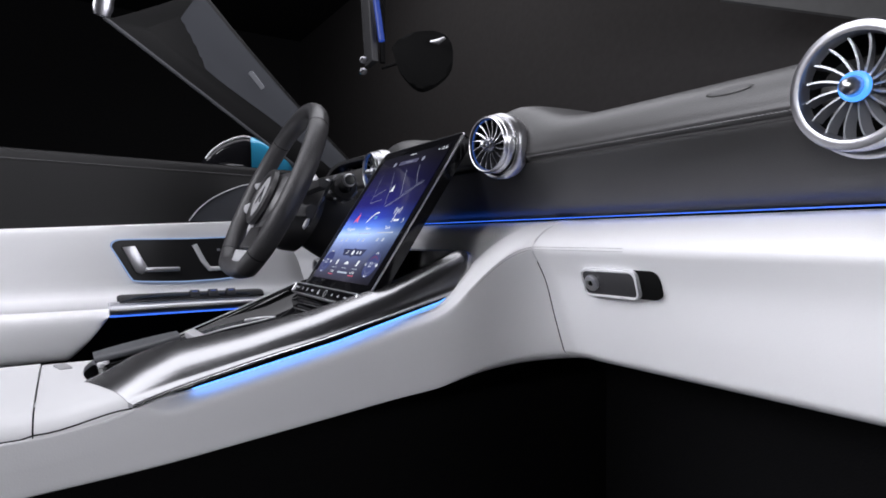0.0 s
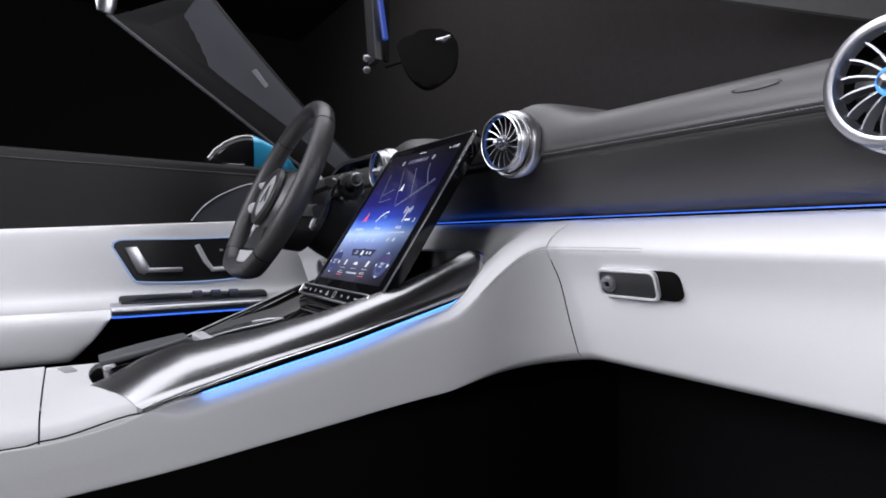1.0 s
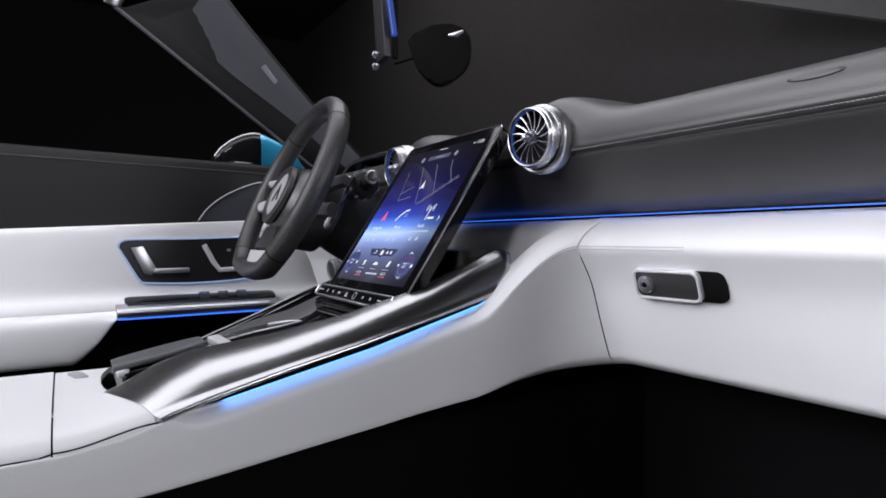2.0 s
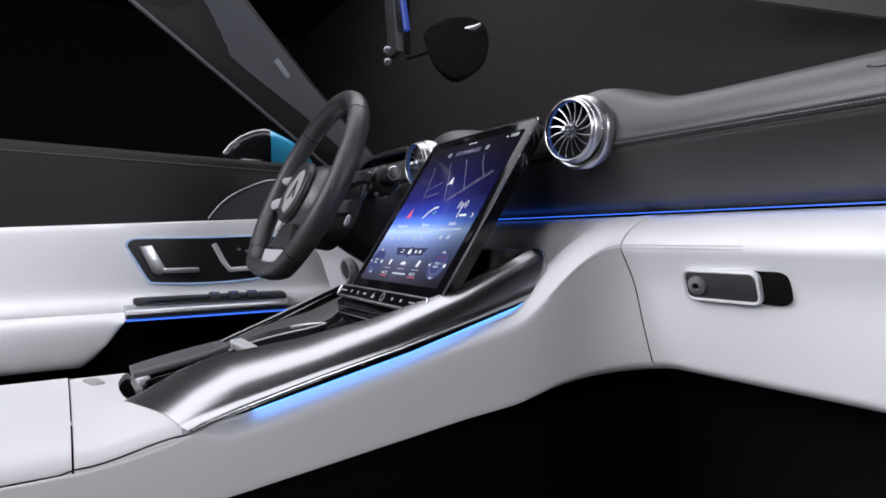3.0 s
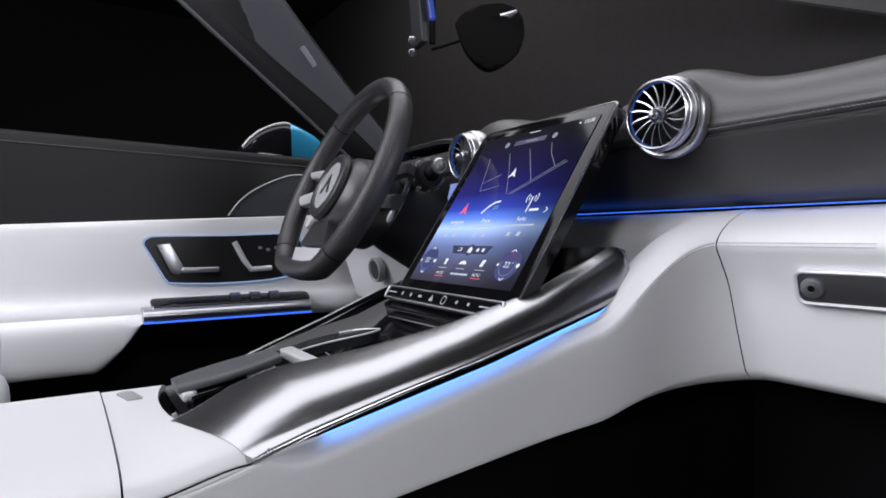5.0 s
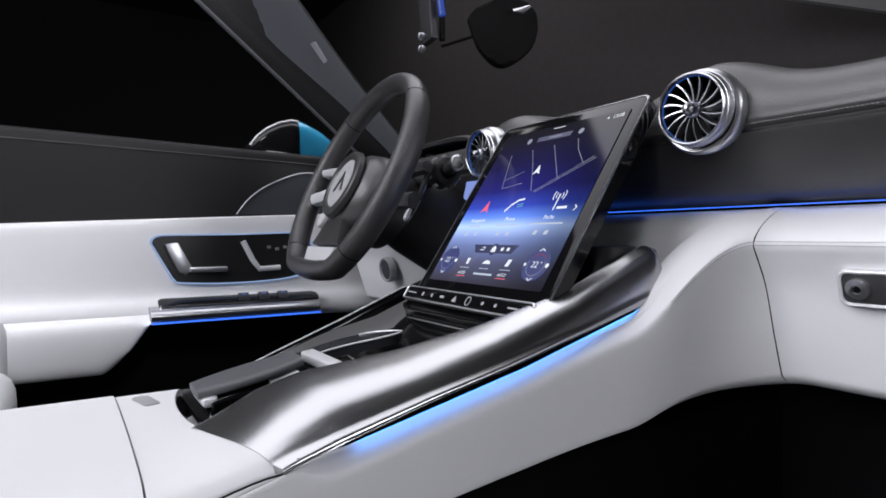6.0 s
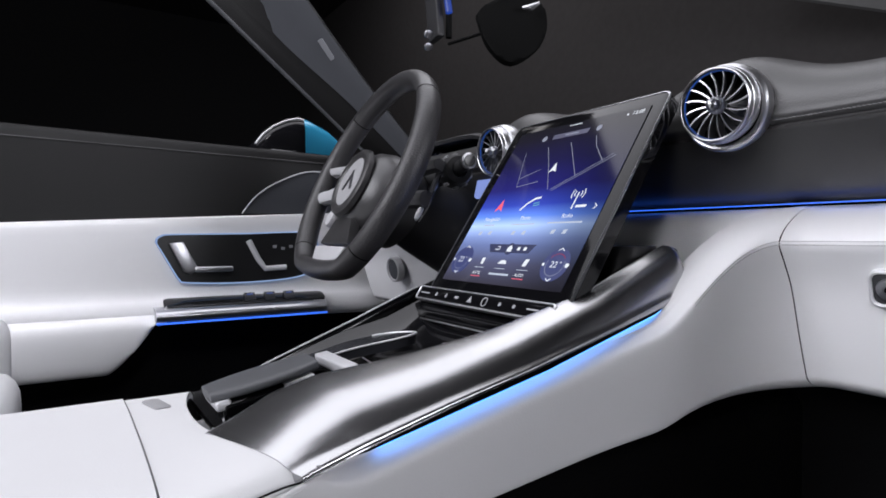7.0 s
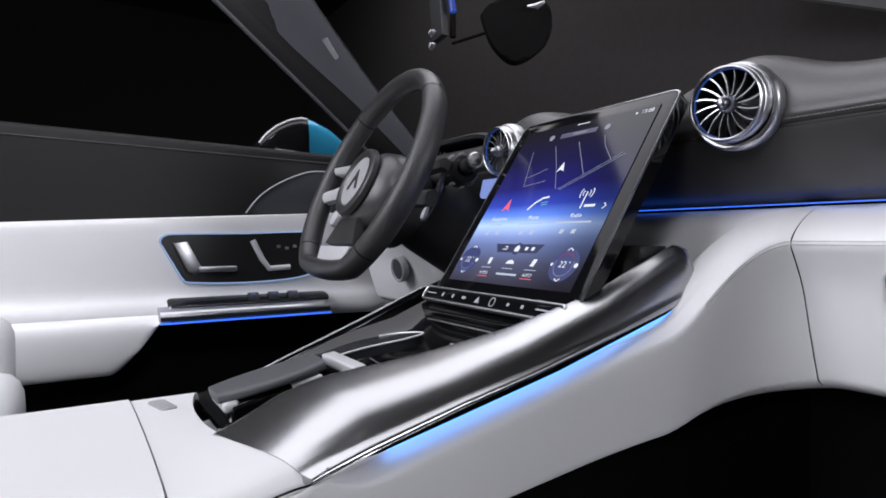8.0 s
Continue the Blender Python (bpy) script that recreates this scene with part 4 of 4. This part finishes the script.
def mirror_rows(y0, y1, grow=0.0, n=14):
    rows = []
    for k in range(n + 1):
        y = y0 + (y1 - y0) * k / n
        top = lerp(y, (0.318, 0.335, 0.36, 0.39, 0.42, 0.45, 0.50, 0.54, 0.57), (0.778, 0.806, 0.830, 0.848, 0.857, 0.853, 0.832, 0.802, 0.765)) - 0.77 + grow
        wide = 0.055 * lerp(y, (0.318, 0.34, 0.42, 0.54, 0.57), (0.75, 0.9, 1.0, 0.7, 0.2))
        rows.append([(wide * math.copysign(abs(math.cos(a)) ** 0.6, math.cos(a)), y - 0.43, (top if math.sin(a) > 0 else 0.03) * math.copysign(abs(math.sin(a)) ** 0.5, math.sin(a))) for a in (2 * math.pi * j / 28 for j in range(28))])
    return rows


part("face", loft(mirror_rows(0.320, 0.434), closed=True, caps=True), BODY_BLACK, mir, "glossy black face")
part("cap", loft(mirror_rows(0.435, 0.570), closed=True, caps=True), BLUE_PAINT, mir, "bright blue painted cap")
arc = [Vector(r[4]) + Vector((0.001, 0, 0.001)) for r in mirror_rows(0.320, 0.434)]
part("rim", tube(arc, 0.0038, 10), SPOKE, mir, "bright rim")
part("foot", block(0.10, 0.10, 0.05, 0.01, pose(0.03, 0.0, -0.035)), TRIM, mir)


# ---- windscreen pillar and header ----
pil = thing("windscreen_pillar", "dark windscreen pillar with a grey trim panel and small label", "pillar", pose(-0.70, 0.45, 0.77))
pb = pose(0.70, -0.45, -0.77)
# edges of the pillar from its top down to the door: rear edge, panel and glass side
rear = spline([(-0.415, 0.062, 0.941), (-0.52, 0.228, 0.864), (-0.632, 0.403, 0.783), (-0.76, 0.60, 0.692)], 24)
inner = spline([(-0.520, 0.18, 0.965), (-0.562, 0.271, 0.905), (-0.637, 0.437, 0.828), (-0.710, 0.600, 0.738)], 24)
glass = spline([(-0.548, 0.24, 1.07), (-0.592, 0.338, 0.990), (-0.659, 0.486, 0.880), (-0.742, 0.670, 0.757)], 24)
n = Vector((0.75, -0.45, -0.3)).normalized()
rows = []
for a, b, c in zip(rear, inner, glass):
    a, b, c = Vector(a), Vector(b), Vector(c)
    rows.append([a - 0.03 * n, a, a.lerp(b, 0.10) + 0.004 * n, a.lerp(b, 0.6) + 0.004 * n, b, b.lerp(c, 0.5) + 0.001 * n, c, c - 0.03 * n])
bm = loft(rows, closed=True, caps=True)
bm.transform(pb)
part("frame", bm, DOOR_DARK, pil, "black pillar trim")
bm = loft([[Vector(b) + 0.003 * n, Vector(b).lerp(Vector(c), 0.5) + 0.006 * n, Vector(c) + 0.003 * n, Vector(c) - 0.004 * n, Vector(b) - 0.004 * n] for b, c in zip(inner, glass)], closed=True, caps=True)
bm.transform(pb)
part("trim_panel", bm, PILLAR, pil, "grey fabric trim panel")
bm = tube([pb @ (Vector(p) + 0.004 * n) for p in rear], 0.0035, 8)
part("rubber_edge", bm, PAD, pil, "thin grey rubber edge")
way = Vector((-0.705, 0.590, 0.745)) - Vector((-0.535, 0.245, 1.06))
xa = way.normalized()
za = (n - n.dot(xa) * xa).normalized()
ya = za.cross(xa)
lm = Matrix((xa, ya, za)).transposed().to_4x4()
lm.translation = Vector((-0.606, 0.369, 0.918)) + 0.006 * n
part("label", plate(rounded(0.046, 0.019, 0.003), 0.004, 0.0005, pb @ lm), TAG, pil, "pale label with unreadable print")
bm = lathe([(0, 0.0), (0.012, 0.002), (0.016, 0.015), (0.014, 0.06), (0.0, 0.062)], 20, m=pb @ pose(-0.412, 0.056, 0.940, -8, 10, 0) @ Matrix.Diagonal((0.6, 1, 1, 1)))
part("end_cap", bm, SILVER, pil, "pale metal end cap")

# ---- stand-ins for windscreen reflections; pole and arm are added ----
rig = thing("windscreen_reflections", "hanging stand-in for dark and blue reflections in the windscreen", "light rig", pose(-0.80, 0.76, -0.27))
part("pole", tube([(0.0, 0.03, 1.345), (0.0, 0.03, 9.29)], 0.008, 12), GAP, rig, "thin black pole added to carry the reflected shapes")
part("blue_streak", tube([(0.014, 0.002, 1.52), (0.024, 0.015, 1.40)], 0.009, 12), BLUE_STREAK, rig, "dim blue streak of reflected light")
part("holder", block(0.055, 0.02, 0.24, 0.004, pose(-0.036, 0.004, 1.46, 0, -8, 0)), TRIM, rig, "grey tube holder")
for z in (1.345, 1.312):
    part("clamp", lathe([(0, 0.014), (0.007, 0.010), (0.009, 0), (0.006, -0.010), (0, -0.013)], 16, m=pose(-0.004, -0.03, z, 0, 35, 0) @ Matrix.Diagonal((0.8, 1.5, 0.8, 1))), SILVER, rig, "silver clamp knob")
part("arm", tube([(0.0, 0.03, 1.33), (0.16, 0.02, 1.31), (0.33, -0.01, 1.27)], 0.004, 10), GAP, rig, "black arm")
# outline of the mirror's dark reflection, built as a solid plate
dark_shape = [(-0.075, 0.03), (-0.035, 0.062), (0.045, 0.066), (0.072, 0.03), (0.064, -0.03), (0.0, -0.072), (-0.05, -0.035)]
dark_shape = [tuple(p) for p in spline(dark_shape + dark_shape[:1], 36)][:-1]
part("dark_shape", plate(dark_shape, 0.03, 0.008, pose(0.330, -0.03, 1.262, 90, 0, 57)), GAP, rig, "black rounded shape, stand-in for the reflected mirror")
# bright edge of the reflected mirror, built as a metal bar
part("reflector", tube([(0.352, -0.020, 1.300), (0.366, -0.008, 1.298), (0.378, 0.004, 1.306)], [0.003, 0.007, 0.003], 10), SATIN, rig, "small bright edge of the reflected mirror")


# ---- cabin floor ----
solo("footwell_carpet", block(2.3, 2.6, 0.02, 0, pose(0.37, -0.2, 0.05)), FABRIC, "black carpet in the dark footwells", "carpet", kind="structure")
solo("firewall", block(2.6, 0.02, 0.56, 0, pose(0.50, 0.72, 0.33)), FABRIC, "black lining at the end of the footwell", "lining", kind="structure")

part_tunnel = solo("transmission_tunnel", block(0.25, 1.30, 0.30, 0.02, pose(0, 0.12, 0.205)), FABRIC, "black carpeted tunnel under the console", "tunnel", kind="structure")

# ---- driver's seat ----
seat = thing("car_seat", "white leather driver seat", "car seat", pose(-0.38, -0.45, 0.1))
part("cushion", block(0.44, 0.56, 0.16, 0.05, pose(0, 0.05, 0.18), 5), WHITE, seat)
part("bolster", block(0.10, 0.58, 0.26, 0.045, pose(-0.235, 0.025, 0.205), 5), WHITE, seat, "raised white side bolster")
part("bolster", block(0.07, 0.50, 0.16, 0.03, pose(0.21, 0.0, 0.19), 5), WHITE, seat, "raised white side bolster")
part("base", block(0.40, 0.50, 0.12, 0.02, pose(0, 0.0, 0.02)), TRIM, seat)
